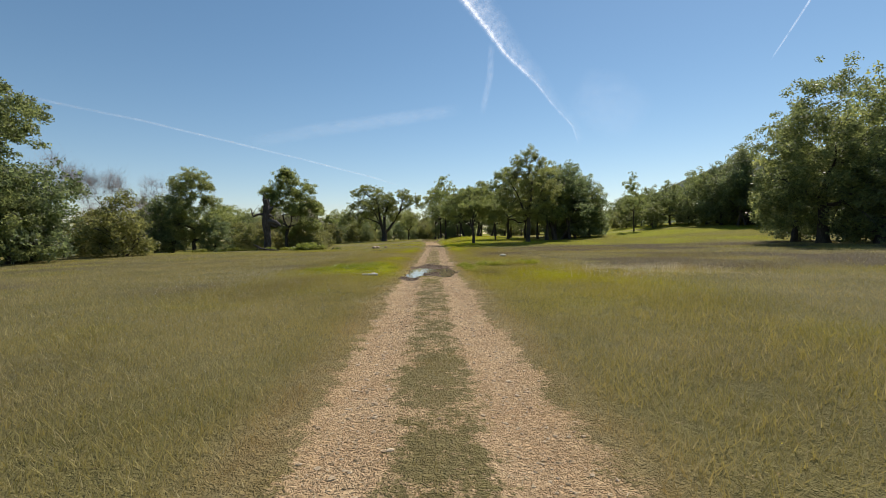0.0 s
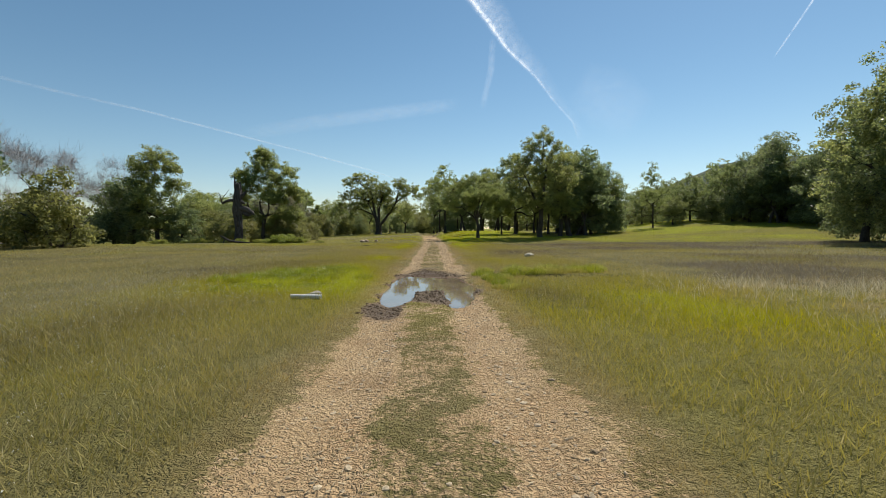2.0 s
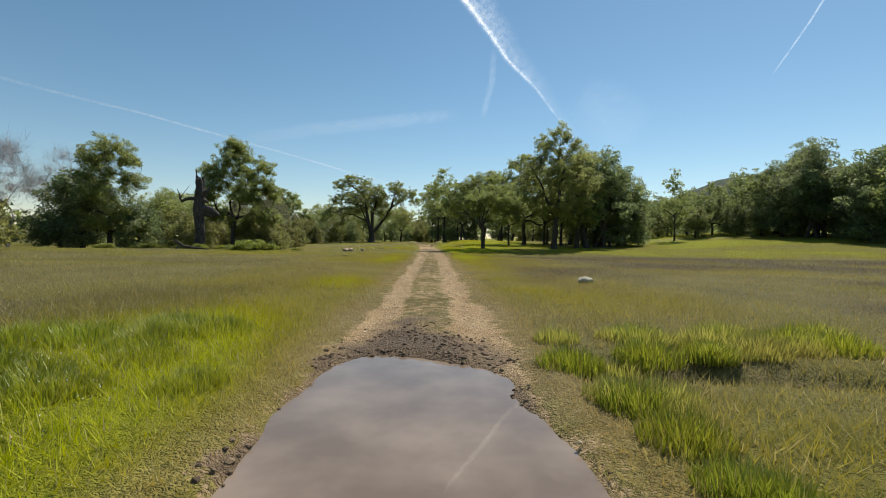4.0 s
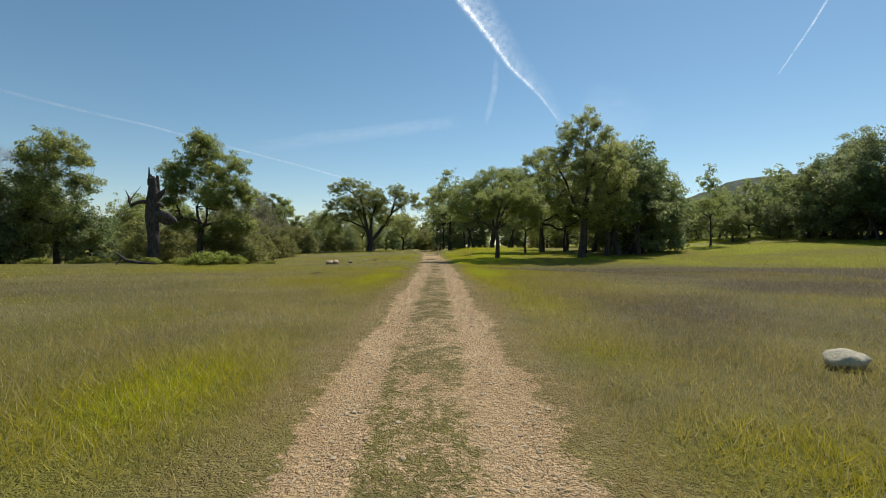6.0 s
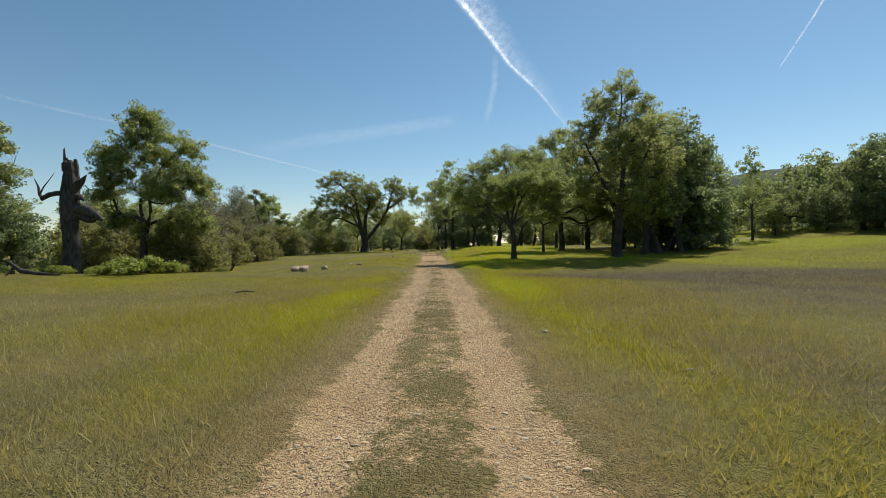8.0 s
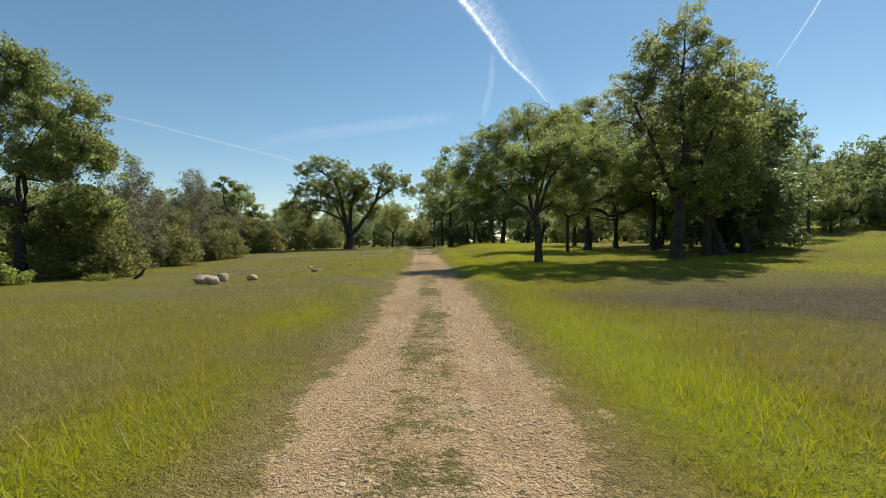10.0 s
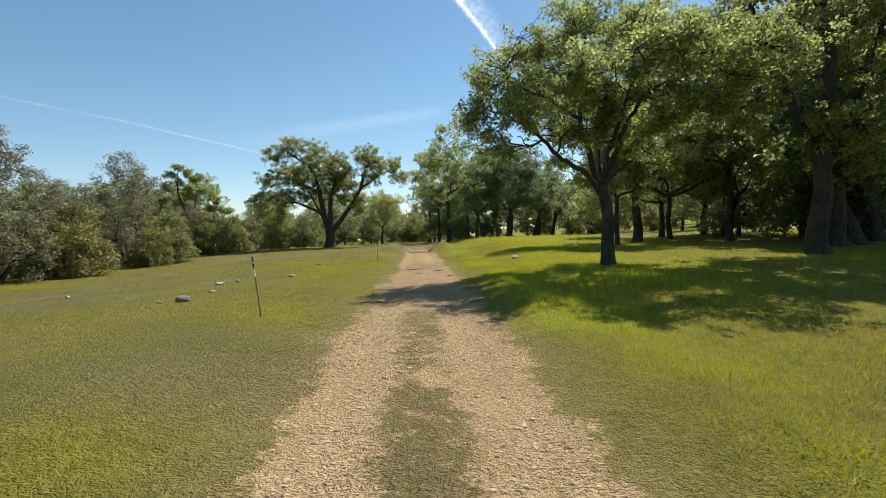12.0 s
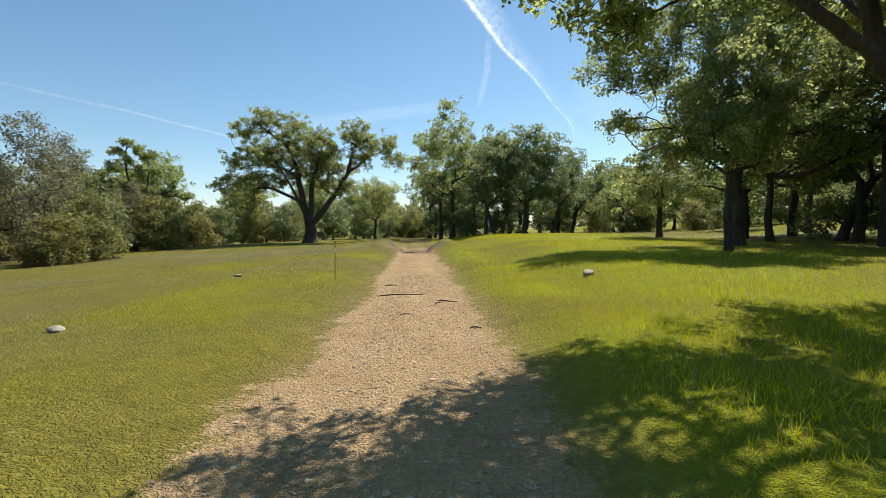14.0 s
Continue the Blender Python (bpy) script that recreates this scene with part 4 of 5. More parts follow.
plant("oak_tree", tree_meshes("edge_oak", 110, 15.2, 0.34, 4.4, [
    (0, 0, 13.0, 2.6, 2.6, 1.6), (-2.4, 0, 12.0, 1.8, 1.9, 1.4), (2.4, 0, 11.8, 1.8, 1.9, 1.5), (0, -1.5, 10.6, 2.4, 2.0, 1.6), (-2.9, 0, 9.2, 1.9, 1.9, 1.6), (2.9, 0, 8.8, 1.8, 1.8, 1.6), (0, -1.8, 7.6, 2.4, 2.0, 1.8),
    (-2.3, -0.6, 5.8, 2.0, 2.0, 1.6), (2.5, -0.6, 5.2, 1.8, 1.8, 1.5), (0, 0, 3.6, 2.6, 2.4, 1.8), (3.4, -0.4, 3.0, 1.6, 1.6, 1.4)],
    760, 0.48, 34000, 0.19, M_OAK, M_BARK, (0.1, 0), 0.1, 0.2, 1, 0.12, 7, 0.8), -42.4, 78.2, 0, 1, "tall round-topped oak at the meadow edge")
row_of(LIVES, "live_oak", LIVE_LABEL, [(-46.8, 79.5, 1.15), (-38.9, 78.5, 0.7), (-50.0, 80, 1.1), (-33, 95, 0.7), (-40, 96, 0.8)], "left meadow oaks", seed=8)
row_of(GREYS, "grey_tree", "greyish thin-leaved tree with many stems", [(-26.5, 87.5, 0.95), (-31.2, 105, 1.05), (-34.2, 112.5, 1.12), (-39.5, 112, 1.0), (-28.0, 93.5, 0.62), (-37, 102, 0.95), (-31, 117, 0.7), (-31.5, 98, 0.7), (-40.5, 122, 0.9)], "left edge trees", seed=9)
row_of(OAKS, "oak_tree", OAK_LABEL, [(-36, 129.5, 1.0), (-46, 118, 0.85), (-55, 112, 0.9), (-28.5, 139, 0.85), (-22, 150, 0.9), (-45, 140, 0.95), (-58, 128, 1.0), (-35, 152, 0.9), (-66, 105, 1.0), (-17, 160, 0.95), (-12.5, 168, 0.95), (-27, 163, 1.0), (-40, 128, 0.9), (-48, 130, 0.9), (-38, 120, 0.8), (-50, 102, 0.9), (-44, 105, 0.85), (-60, 96, 0.9)], "left edge trees", seed=10)
row_of(LIVES, "live_oak", LIVE_LABEL, [(-31, 112, 0.62), (-31.5, 122, 0.6), (-33, 133, 0.65), (-29.5, 131, 0.6), (-26.5, 140, 0.62), (-23, 137, 0.6), (-36, 145, 0.6), (-18.5, 148, 0.7), (-27, 150, 0.7), (-14, 152, 0.7), (-11, 158, 0.6), (-30, 142, 0.6), (-34, 139, 0.6), (-37, 135, 0.7), (-34.5, 126, 0.6), (-13, 163, 0.8)], "left edge trees", seed=11)
row_of(OAKS, "oak_tree", "young leafy oak near the end of the track", [(-10.2, 139, 0.78)], "oaks at the track's end", seed=12)
row_of(SHRUBS, "shrub", SHRUB_LABEL, [(-6.2, 170, 1.5), (-9.4, 174, 1.7), (-3.6, 174, 1.6), (-12.5, 178, 1.8), (-7.5, 182, 2.0)], "shrubs at the track's end", "shrub", 31)

# right of the track, the wood at its end
row_of(AIRY, "oak_tree", "tall oak with an open airy crown", [(0.8, 132, 1.27), (-0.6, 139, 1.3), (4.5, 140, 1.15), (-2.4, 150, 1.25), (-1.5, 165, 1.25)], "oaks at the track's end", seed=13)
row_of(LIVE_TALL, "live_oak", "tall dark green live oak with open stems", [(5.6, 128, 0.92), (10.2, 130, 1.02), (14.4, 132, 0.96), (8.5, 137, 1.1), (18.5, 138, 0.9), (12, 145, 1.0)], "oaks at the track's end", seed=24)
row_of(LIVES, "live_oak", LIVE_LABEL, [(2.6, 128.5, 0.42), (7.6, 132, 0.6), (1.5, 146, 1.2), (5, 150, 1.3), (16.5, 141, 0.8)], "oaks at the track's end", seed=14)
row_of(FAR_OAKS, "oak_tree", OAK_LABEL, [(23, 143, 1.0), (29, 149, 1.1), (36, 154, 1.0), (42, 147, 1.0), (49, 153, 0.9), (56, 147, 0.8), (33, 163, 1.1), (63, 158, 0.85), (18, 156, 1.2), (26, 166, 1.2), (22, 128, 0.8), (28, 134, 0.9), (34, 139, 0.95), (40, 132, 0.9), (46, 138, 0.85), (31, 120, 0.75)], "oaks beyond the grove", seed=15)

row_of(SHRUBS, "shrub", SHRUB_LABEL, [(25, 131, 1.2), (31, 128, 1.0), (37, 136, 1.3), (43, 129, 1.2), (50, 131, 1.0), (20.5, 133, 0.9), (56, 137, 1.0)], "shrubs beyond the grove", "shrub", 25)

# the dark grove right of the great oak
row_of(LIVES, "live_oak", LIVE_LABEL, [(24.5, 90, 1.2), (28.5, 93, 1.2), (30.6, 96, 1.05), (24.5, 99, 0.8)], "grove beside the track", seed=16)
row_of(LIVE_TALL, "live_oak", "tall dark green live oak with open stems", [(20.6, 84.5, 0.98), (23.2, 86.5, 1.04), (24.9, 89, 0.98), (29.4, 93, 0.90), (21.5, 96, 0.95)], "grove beside the track", seed=26)
row_of(TALL, "oak_tree", "tall leafy oak in the middle of the grove", [(21.4, 87, 1.02), (24.6, 92, 1.0), (18.8, 83.0, 0.90), (28.0, 91.5, 0.90)], "grove beside the track", seed=17)
row_of(OAKS, "oak_tree", OAK_LABEL, [(19.0, 101, 0.85), (24.5, 104, 0.95), (15.8, 106, 0.8), (29.0, 108, 0.95)], "grove beside the track", seed=18)
plant("oak_tree", AIRY[1], 43.3, 104.0, 70, 0.74, "thin straggly oak standing apart from the grove", group="grove beside the track", tall=1.36)
row_of(AIRY, "oak_tree", "tall oak with an open airy crown", [(17.4, 96.5, 0.9), (19.0, 91.5, 0.95)], "grove beside the track", seed=30)

# right edge of the meadow, with a glade running up between the trees
row_of(FAR_OAKS + OAKS[:2], "oak_tree", OAK_LABEL, [(64, 118, 1.1), (72, 128, 1.25), (78, 120, 1.1), (86, 112, 1.1), (70, 104, 1.25), (76, 96, 1.3), (66, 98, 1.2), (83, 88, 1.4), (74, 86, 1.3), (68, 84, 1.3), (80, 104, 1.5), (61, 106, 1.05)], "right meadow edge trees", seed=19)
row_of(LIVE_TALL, "oak_tree", "tall dark oak at the far side of the meadow", [(67, 101, 1.15), (73, 92, 1.25), (72, 110, 1.2), (77, 84, 1.25), (65, 108, 1.0), (70, 86, 1.1), (63, 97, 1.0), (68, 92, 1.1)], "right meadow edge trees", seed=28)
row_of(LIVES, "live_oak", LIVE_LABEL, [(68, 114, 1.4), (75, 106, 1.5), (62, 102, 1.1), (69, 95, 1.4), (65, 88, 1.2), (76, 82, 1.3), (84, 98, 1.4), (59, 110, 0.8)], "right meadow edge trees", seed=20)
row_of(FAR_OAKS, "oak_tree", "small far oak at the upper end of the glade", [(58, 134, 0.85), (66, 142, 0.95), (53, 126, 0.78), (74, 150, 1.0), (62, 150, 0.95), (48, 120, 0.72), (55, 121, 0.8), (52, 112, 0.8), (57, 115, 0.88), (49.5, 108, 0.6)], "oaks up the glade", seed=29)

# the woods that close the view all round
def far_woods():
    rng = np.random.default_rng(31)
    vs, fs, base = [], [], 0
    for k in range(480):
        a = rng.random() * 2 * np.pi
        r = 190 + 120 * rng.random()
        cx, cy = r * math.sin(a), 60 + r * math.cos(a)
        h, w = 8 + 8 * rng.random(), 4 + 3.5 * rng.random()
        n = 26
        d = rng.normal(size=(n, 3))
        d /= np.linalg.norm(d, axis=1, keepdims=True)
        c = np.array([cx, cy, float(ground_z(cx, cy)) + h * 0.5]) + d * np.array([w, w, h * 0.5]) * (0.5 + 0.5 * rng.random((n, 1)))
        v, f = leaf_cloud(rng, c, np.full(n, w * 0.36), np.full(n, 12), 1.25, 0.75, 0.0, False)
        vs.append(v), fs.append(f + base)
        base += len(v)
    return mesh_from("far_woods", np.concatenate(vs), np.concatenate(fs), M_OAK, False)


tagged(new("far_woods", far_woods()), "far belt of green oak woodland round the meadow", "woods", "", "stuff")


# ---- small growth of the meadow ----
def blades(name, seed, count, x_from, x_to, y_from, y_to, height, width, material, keep, label, lean=0.45):
    """Grass as single bent blades, thinned out by keep(x, y); all of them one object."""
    rng = np.random.default_rng(seed)
    x, y = x_from + (x_to - x_from) * rng.random(count), y_from + (y_to - y_from) * rng.random(count)
    stay = rng.random(count) < keep(x, y)
    x, y = x[stay], y[stay]
    n = len(x)
    tall = height * (0.45 + 0.9 * rng.random(n)) * grass_height(x, y)
    a = rng.random(n) * 2 * np.pi
    side = np.stack([np.cos(a), np.sin(a), np.zeros(n)], 1)
    b = rng.random(n) * 2 * np.pi
    bow = np.stack([np.cos(b), np.sin(b), np.zeros(n)], 1) * (tall * lean * rng.random(n))[:, None]
    foot = np.stack([x, y, ground_z(x, y) - 0.02], 1)
    wide = (width * (0.6 + 0.8 * rng.random(n)))[:, None]
    tip = foot + bow * 1.3 + np.array([0, 0, 1.0]) * tall[:, None]
    v = np.stack([foot - side * wide * 0.6, foot + side * wide * 0.6, tip], 1).reshape(-1, 3)
    f = np.arange(n * 3).reshape(-1, 3)
    me = mesh_from(name, v, f, material, False)
    values_on(me, "lush", np.repeat(lushness(x, y), 3))
    values_on(me, "brown", np.repeat(brownness(x, y), 3))
    values_on(me, "straw", np.repeat(strawness(x, y), 3))
    return tagged(new(name, me), label, "grass", "", "stuff")


def grass_height(x, y):
    off = np.abs(x - track_x(y))
    h = 0.42 + 0.58 * smooth((off - 1.1) / 1.0)
    h = h * (1 - (0.58 + 0.16 * smooth((-x - 1) / 2)) * smooth((y - 50) / 14))
    h = h + 0.4 * lushness(x, y) * (1 - 0.6 * smooth((-x - 1) / 2) * smooth((y - 58) / 6)) * smooth((off - 1.5) / 1.5) 
    return h * (0.6 + 0.8 * value_noise(x, y, 1.6, 2))


def grown(x, y):
    wob = (value_noise(x, y, 0.35, 2) - 0.5) * 1.3
    wet = 1 - 0.97 * (pool_depth(x, y) > 0.1)
    return np.clip(1.15 - 2.4 * (dirt_amount(x, y) + wob), 0.0, 1) * wet


def between(lo, hi, fade=1.5):
    """Growth at a distance from the track between lo and hi, thinning out at both ends."""

    def keep(x, y):
        off = np.abs(x - track_x(y))
        return grown(x, y) * smooth((off - lo + fade) / fade) * smooth((hi + fade - off) / (2 * fade))

    return keep


blades("meadow_grass", 201, 420000, -9.5, 8.5, 0.5, 36, 0.115, 0.0075, M_GRASS, between(0, 6.5, 2.0), "olive and green meadow grass beside the wheel ruts", 1.0)
blades("meadow_grass", 202, 480000, -10.5, 8.0, 36, 88, 0.115, 0.008, M_GRASS, between(0, 6.5, 2.0), "olive and green meadow grass beside the wheel ruts", 1.0)
blades("meadow_grass", 206, 220000, -5.0, 3.0, 1, 92, 0.08, 0.008, M_GRASS, between(0, 2.8), "short trodden grass between and beside the ruts", 1.1)
blades("meadow_grass", 207, 80000, -14.0, 9.0, 86, 132, 0.11, 0.018, M_GRASS, between(0, 10), "short green grass near the end of the track", 0.9)
blades("meadow_grass", 203, 320000, -22, 20, 2, 124, 0.115, 0.015, M_GRASS, between(6.5, 19, 3.0), "spring grass further out in the meadow", 1.2)
blades("meadow_grass", 204, 130000, -62, 72, 6, 125, 0.13, 0.035, M_GRASS, between(20, 75, 4.0), "spring grass far out in the meadow", 1.2)


def stalk_places(x, y):
    patch = smooth((value_noise(x + 60, y + 20, 4.5, 3) - 0.45) * 5)
    return between(1.9, 22)(x, y) * patch * smooth((66 - y) / 10)


blades("dry_stalks", 205, 150000, -20, 20, 1, 66, 0.20, 0.0065, M_STRAW, stalk_places, "pale dry stalks and seed heads standing in the grass", 0.8)


def dry_patch(x, y):
    tuft = smooth((value_noise(x, y, 0.8, 2) - 0.45) * 6)
    return np.exp(-(((x - 8.8) / 2.8) ** 2 + ((y - 19.5) / 2.8) ** 2)) * tuft


blades("dry_stalks", 208, 60000, 1, 19, 12, 30, 0.22, 0.008, M_PALE_STRAW, dry_patch, "pale dry straw tufts lying over the grass", 1.1)


def specks(name, seed, count, centre, spread, size, lift, material, label, category):
    """Small flower heads over the grass."""
    rng = np.random.default_rng(seed)
    x, y = centre[0] + spread[0] * rng.normal(size=count), centre[1] + spread[1] * rng.normal(size=count)
    stay = np.abs(x - track_x(y)) > 2.2
    x, y = x[stay], y[stay]
    c = np.stack([x, y, ground_z(x, y) + lift * (0.6 + 0.7 * rng.random(len(x)))], 1)
    v, f = leaf_cloud(rng, c, np.full(len(c), 0.02), np.full(len(c), 2), size)
    return tagged(new(name, mesh_from(name, v, f, material, False)), label, category, "", "stuff")


M_PETAL = make_plain_material("white_petals", (0.60, 0.58, 0.48), 0.7, 0.0, (0.6, 0.55, 0.3), 0.3)
M_BUTTER = make_plain_material("yellow_petals", (0.70, 0.55, 0.05), 0.7)
specks("wildflowers", 211, 8000, (-6.6, 19.5), (2.5, 3.6), 0.011, 0.13, M_PETAL, "white wildflowers scattered through the grass", "flowers")
specks("wildflowers", 212, 1200, (-4.6, 10.0), (1.4, 3.0), 0.009, 0.12, M_PETAL, "white wildflowers scattered through the grass", "flowers")
specks("wildflowers", 213, 700, (5.5, 36.0), (2.5, 14.0), 0.014, 0.12, M_BUTTER, "small yellow wildflowers in the meadow", "flowers")


# ---- stones ----
PHI = (1 + 5 ** 0.5) / 2
ICO_V = np.array([(-1, PHI, 0), (1, PHI, 0), (-1, -PHI, 0), (1, -PHI, 0), (0, -1, PHI), (0, 1, PHI), (0, -1, -PHI), (0, 1, -PHI), (PHI, 0, -1), (PHI, 0, 1), (-PHI, 0, -1), (-PHI, 0, 1)]) / 1.902
ICO_F = np.array([(0, 11, 5), (0, 5, 1), (0, 1, 7), (0, 7, 10), (0, 10, 11), (1, 5, 9), (5, 11, 4), (11, 10, 2), (10, 7, 6), (7, 1, 8), (3, 9, 4), (3, 4, 2), (3, 2, 6), (3, 6, 8), (3, 8, 9), (4, 9, 5), (2, 4, 11), (6, 2, 10), (8, 6, 7), (9, 8, 1)])


def pebbles(name, seed, x, y, size, material, label, category, flat=0.55):
    rng = np.random.default_rng(seed)
    n = len(x)
    s = size * np.exp(np.clip(rng.normal(0, 0.45, n), -1, 0.8))
    shape = ICO_V[None] * (0.75 + 0.5 * rng.random((n, 12, 1))) * s[:, None, None] * np.array([1, 1, flat])
    a = rng.random(n) * 2 * np.pi
    c, d = np.cos(a)[:, None], np.sin(a)[:, None]
    sx = shape[:, :, 0] * (1 + 0.5 * rng.random((n, 1)))
    v = np.stack([sx * c - shape[:, :, 1] * d + x[:, None], sx * d + shape[:, :, 1] * c + y[:, None], shape[:, :, 2] + (ground_z(x, y) + s * 0.15)[:, None]], 2)
    f = ICO_F[None] + (np.arange(n) * 12)[:, None, None]
    return tagged(new(name, mesh_from(name, v.reshape(-1, 3), f.reshape(-1, 3), material, False)), label, category, "", "stuff")


def make_gravel_material(name, dark, light):
    n = Nodes(name)
    c = n.mix(n.island(), dark, light)
    return n.done(n.surface(n.tint(c, 0.5, 1.0, n.ramp(n.noise(n.position(), 40, 4), -0.4, 0.8)), 0.9))


M_GRAVEL = make_gravel_material("track_gravel", (0.36, 0.25, 0.14), (0.72, 0.57, 0.37))
M_CLOD = make_gravel_material("mud_clods", (0.11, 0.072, 0.042), (0.30, 0.21, 0.125))
rng = np.random.default_rng(221)
sy = 88 * rng.random(60000)
sx = track_x(sy) + rng.normal(0, 1.0, len(sy))
bare = rng.random(len(sy)) < np.clip(dirt_amount(sx, sy) * 1.5 - 0.55, 0, 1)
dry = mud_here(sx, sy) < 0.2
pebbles("gravel", 222, sx[bare & dry][:9000], sy[bare & dry][:9000], 0.013, M_GRAVEL, "loose tan crumbs of dry earth in the wheel ruts", "gravel", 0.4)
chips = bare & dry & (np.abs(np.abs(sx - track_x(sy)) - 0.75) < 0.55)
M_CHIP = make_gravel_material("dry_litter", (0.36, 0.25, 0.12), (0.66, 0.52, 0.32))


def litter(name, seed, x, y, label):
    """Bits of dead grass stem lying flat on the bare soil, as thin slivers."""
    rng = np.random.default_rng(seed)
    n = len(x)
    a = rng.normal(0, 0.7, n)
    way = np.stack([np.cos(a), np.sin(a), rng.normal(0, 0.12, n)], 1) * (0.010 + 0.022 * rng.random(n))[:, None]
    side = np.stack([-np.sin(a), np.cos(a), 0 * a], 1) * (0.003 + 0.004 * rng.random(n))[:, None]
    c = np.stack([x, y, ground_z(x, y) + 0.012], 1)
    v = np.stack([c - way - side, c + way * 0.9 - side, c + way, c - way * 0.9 + side], 1).reshape(-1, 3)
    return tagged(new(name, mesh_from(name, v, np.arange(n * 4).reshape(-1, 4), M_CHIP, False)), label, "litter", "", "stuff")


litter("dry_litter", 225, sx[chips][-22000:], sy[chips][-22000:], "scattered bits of dry grass stem on the bare track")
mx, my = rng.uniform(-3.0, 1.6, 9000), rng.uniform(16.2, 26.8, 9000)
chance = mud_here(mx, my) * (pool_depth(mx, my) < 0.35) * (0.25 + 0.75 * (value_noise(mx, my, 0.5, 2) > 0.5))
muddy = rng.random(9000) < chance
pebbles("mud_clods", 223, mx[muddy], my[muddy], 0.015, M_CLOD, "wet brown mud clods and trodden rubble round the puddle", "mud", 0.7)


def boulder(name, seed, x, y, size, material, label, group="", turn=0.0, sink=0.22):
    """A weathered rock with lumps and a few flat faces."""
    bm = bmesh.new()
    bmesh.ops.create_icosphere(bm, subdivisions=3, radius=1.0)
    rng = np.random.default_rng(seed)
    shift = Vector(rng.random(3) * 40)
    cuts = [Vector(rng.normal(size=3)).normalized() for _ in range(6)]
    for v in bm.verts:
        p = v.co.normalized()
        r = 1 + 0.34 * noise.noise(p * 1.4 + shift) + 0.14 * noise.noise(p * 4 + shift) + 0.05 * noise.noise(p * 9 + shift)
        for c in cuts:
            d = p.dot(c) * r
            if d > 0.68:
                r *= 0.68 / d * 0.85 + 0.15
        v.co = Vector((p.x * size[0], p.y * size[1], p.z * size[2])) * r
    me = bpy.data.meshes.new(name)
    bm.to_mesh(me)
    bm.free()
    me.polygons.foreach_set("use_smooth", np.ones(len(me.polygons), bool))
    me.materials.append(material)
    ob = new(name, me)
    ob.matrix_basis = pose(x, y, float(ground_z(x, y)) + size[2] * (1 - 2 * sink), 0, 0, turn)
    return tagged(ob, label, "rock", group)


BOULDERS = "boulders in the meadow"
boulder("boulder", 301, -10.0, 66.9, (0.46, 0.28, 0.21), M_BOULDER, "long low tan boulder lying in the grass", BOULDERS, 20)
boulder("boulder", 302, -9.4, 66.35, (0.29, 0.26, 0.25), M_BOULDER, "pinkish rounded boulder lying in the grass", BOULDERS, 70)
boulder("boulder", 303, -9.75, 68.0, (0.24, 0.23, 0.26), M_BOULDER, "round tan boulder with a shaded face", BOULDERS, 10)
boulder("boulder", 304, -8.4, 67.6, (0.24, 0.21, 0.18), M_BOULDER, "small rounded tan boulder in the grass", BOULDERS, 40)
boulder("rock", 305, 4.45, 34.3, (0.27, 0.20, 0.15), M_CHALK, "flat cream-coloured rock in the tall grass", "", 15, 0.16)
boulder("rock", 306, -6.8, 71.0, (0.17, 0.14, 0.10), M_ROCK, "grey-brown rock half sunk in the grass", "stones in the meadow", 15)
FIELD_STONES = [(-7.4, 71.1, 0.09), (-7.1, 72.9, 0.10), (-8.6, 76.5, 0.19), (-8.2, 77.1, 0.15), (-6.4, 77.5, 0.16), (-7.6, 86.0, 0.15), (2.85, 83.3, 0.25), (1.7, 82.8, 0.10), (-12.2, 74.5, 0.12), (1.05, 46.0, 0.07), (2.2, 43.5, 0.07)]
for k, (x, y, s) in enumerate(FIELD_STONES):
    boulder("stone", 320 + k, x, y, (s * 0.95, s * 0.6, s * 0.36), M_SLAB, "small pale stone lying in the short grass", "stones in the meadow", 37 * k, 0.15)
boulder("rock", 340, -3.05, 19.8, (0.19, 0.12, 0.07), M_SLAB, "flat pale rock beside the drain pipe", "", 0, 0.2)


# ---- drain pipe, marker posts ----
def corrugated_pipe(x, y, z, length, radius, turn):
    """An open plastic pipe with ribs round it, lying down."""
    root = new("drain_pipe")
    root.matrix_basis = pose(x, y, z, 0, 0, turn)
    tagged(root, "white corrugated plastic drain pipe lying in grass", "pipe")
    steps, sides = 170, 20
    s = np.linspace(0, length, steps)
    a = np.arange(sides) * 2 * np.pi / sides
    wave = np.sin(s[:, None] / length * np.pi * 2 * 14 + a[None])
    r = radius * (1 + 0.13 * np.sign(wave) * np.abs(wave) ** 0.6)
    r = np.concatenate([r, r * 0 + radius * 0.80])
    s = np.concatenate([s, s[::-1]])
    v = np.stack([np.repeat(s, sides), (r * np.cos(a)).ravel(), (r * np.sin(a)).ravel()], 1)
    n = len(s)
    i = np.arange(n)[:, None] * sides + np.arange(sides)
    j = np.arange(n)[:, None] * sides + (np.arange(sides) + 1) % sides
    f = np.stack([i, j, np.roll(j, -1, 0), np.roll(i, -1, 0)], 2).reshape(-1, 4)
    part("shell", mesh_from("pipe_shell", v, f, M_PIPE), root)
    return root


corrugated_pipe(-3.42, 19.36, float(ground_z(-3.2, 19.35)) + 0.055, 0.66, 0.046, -7)


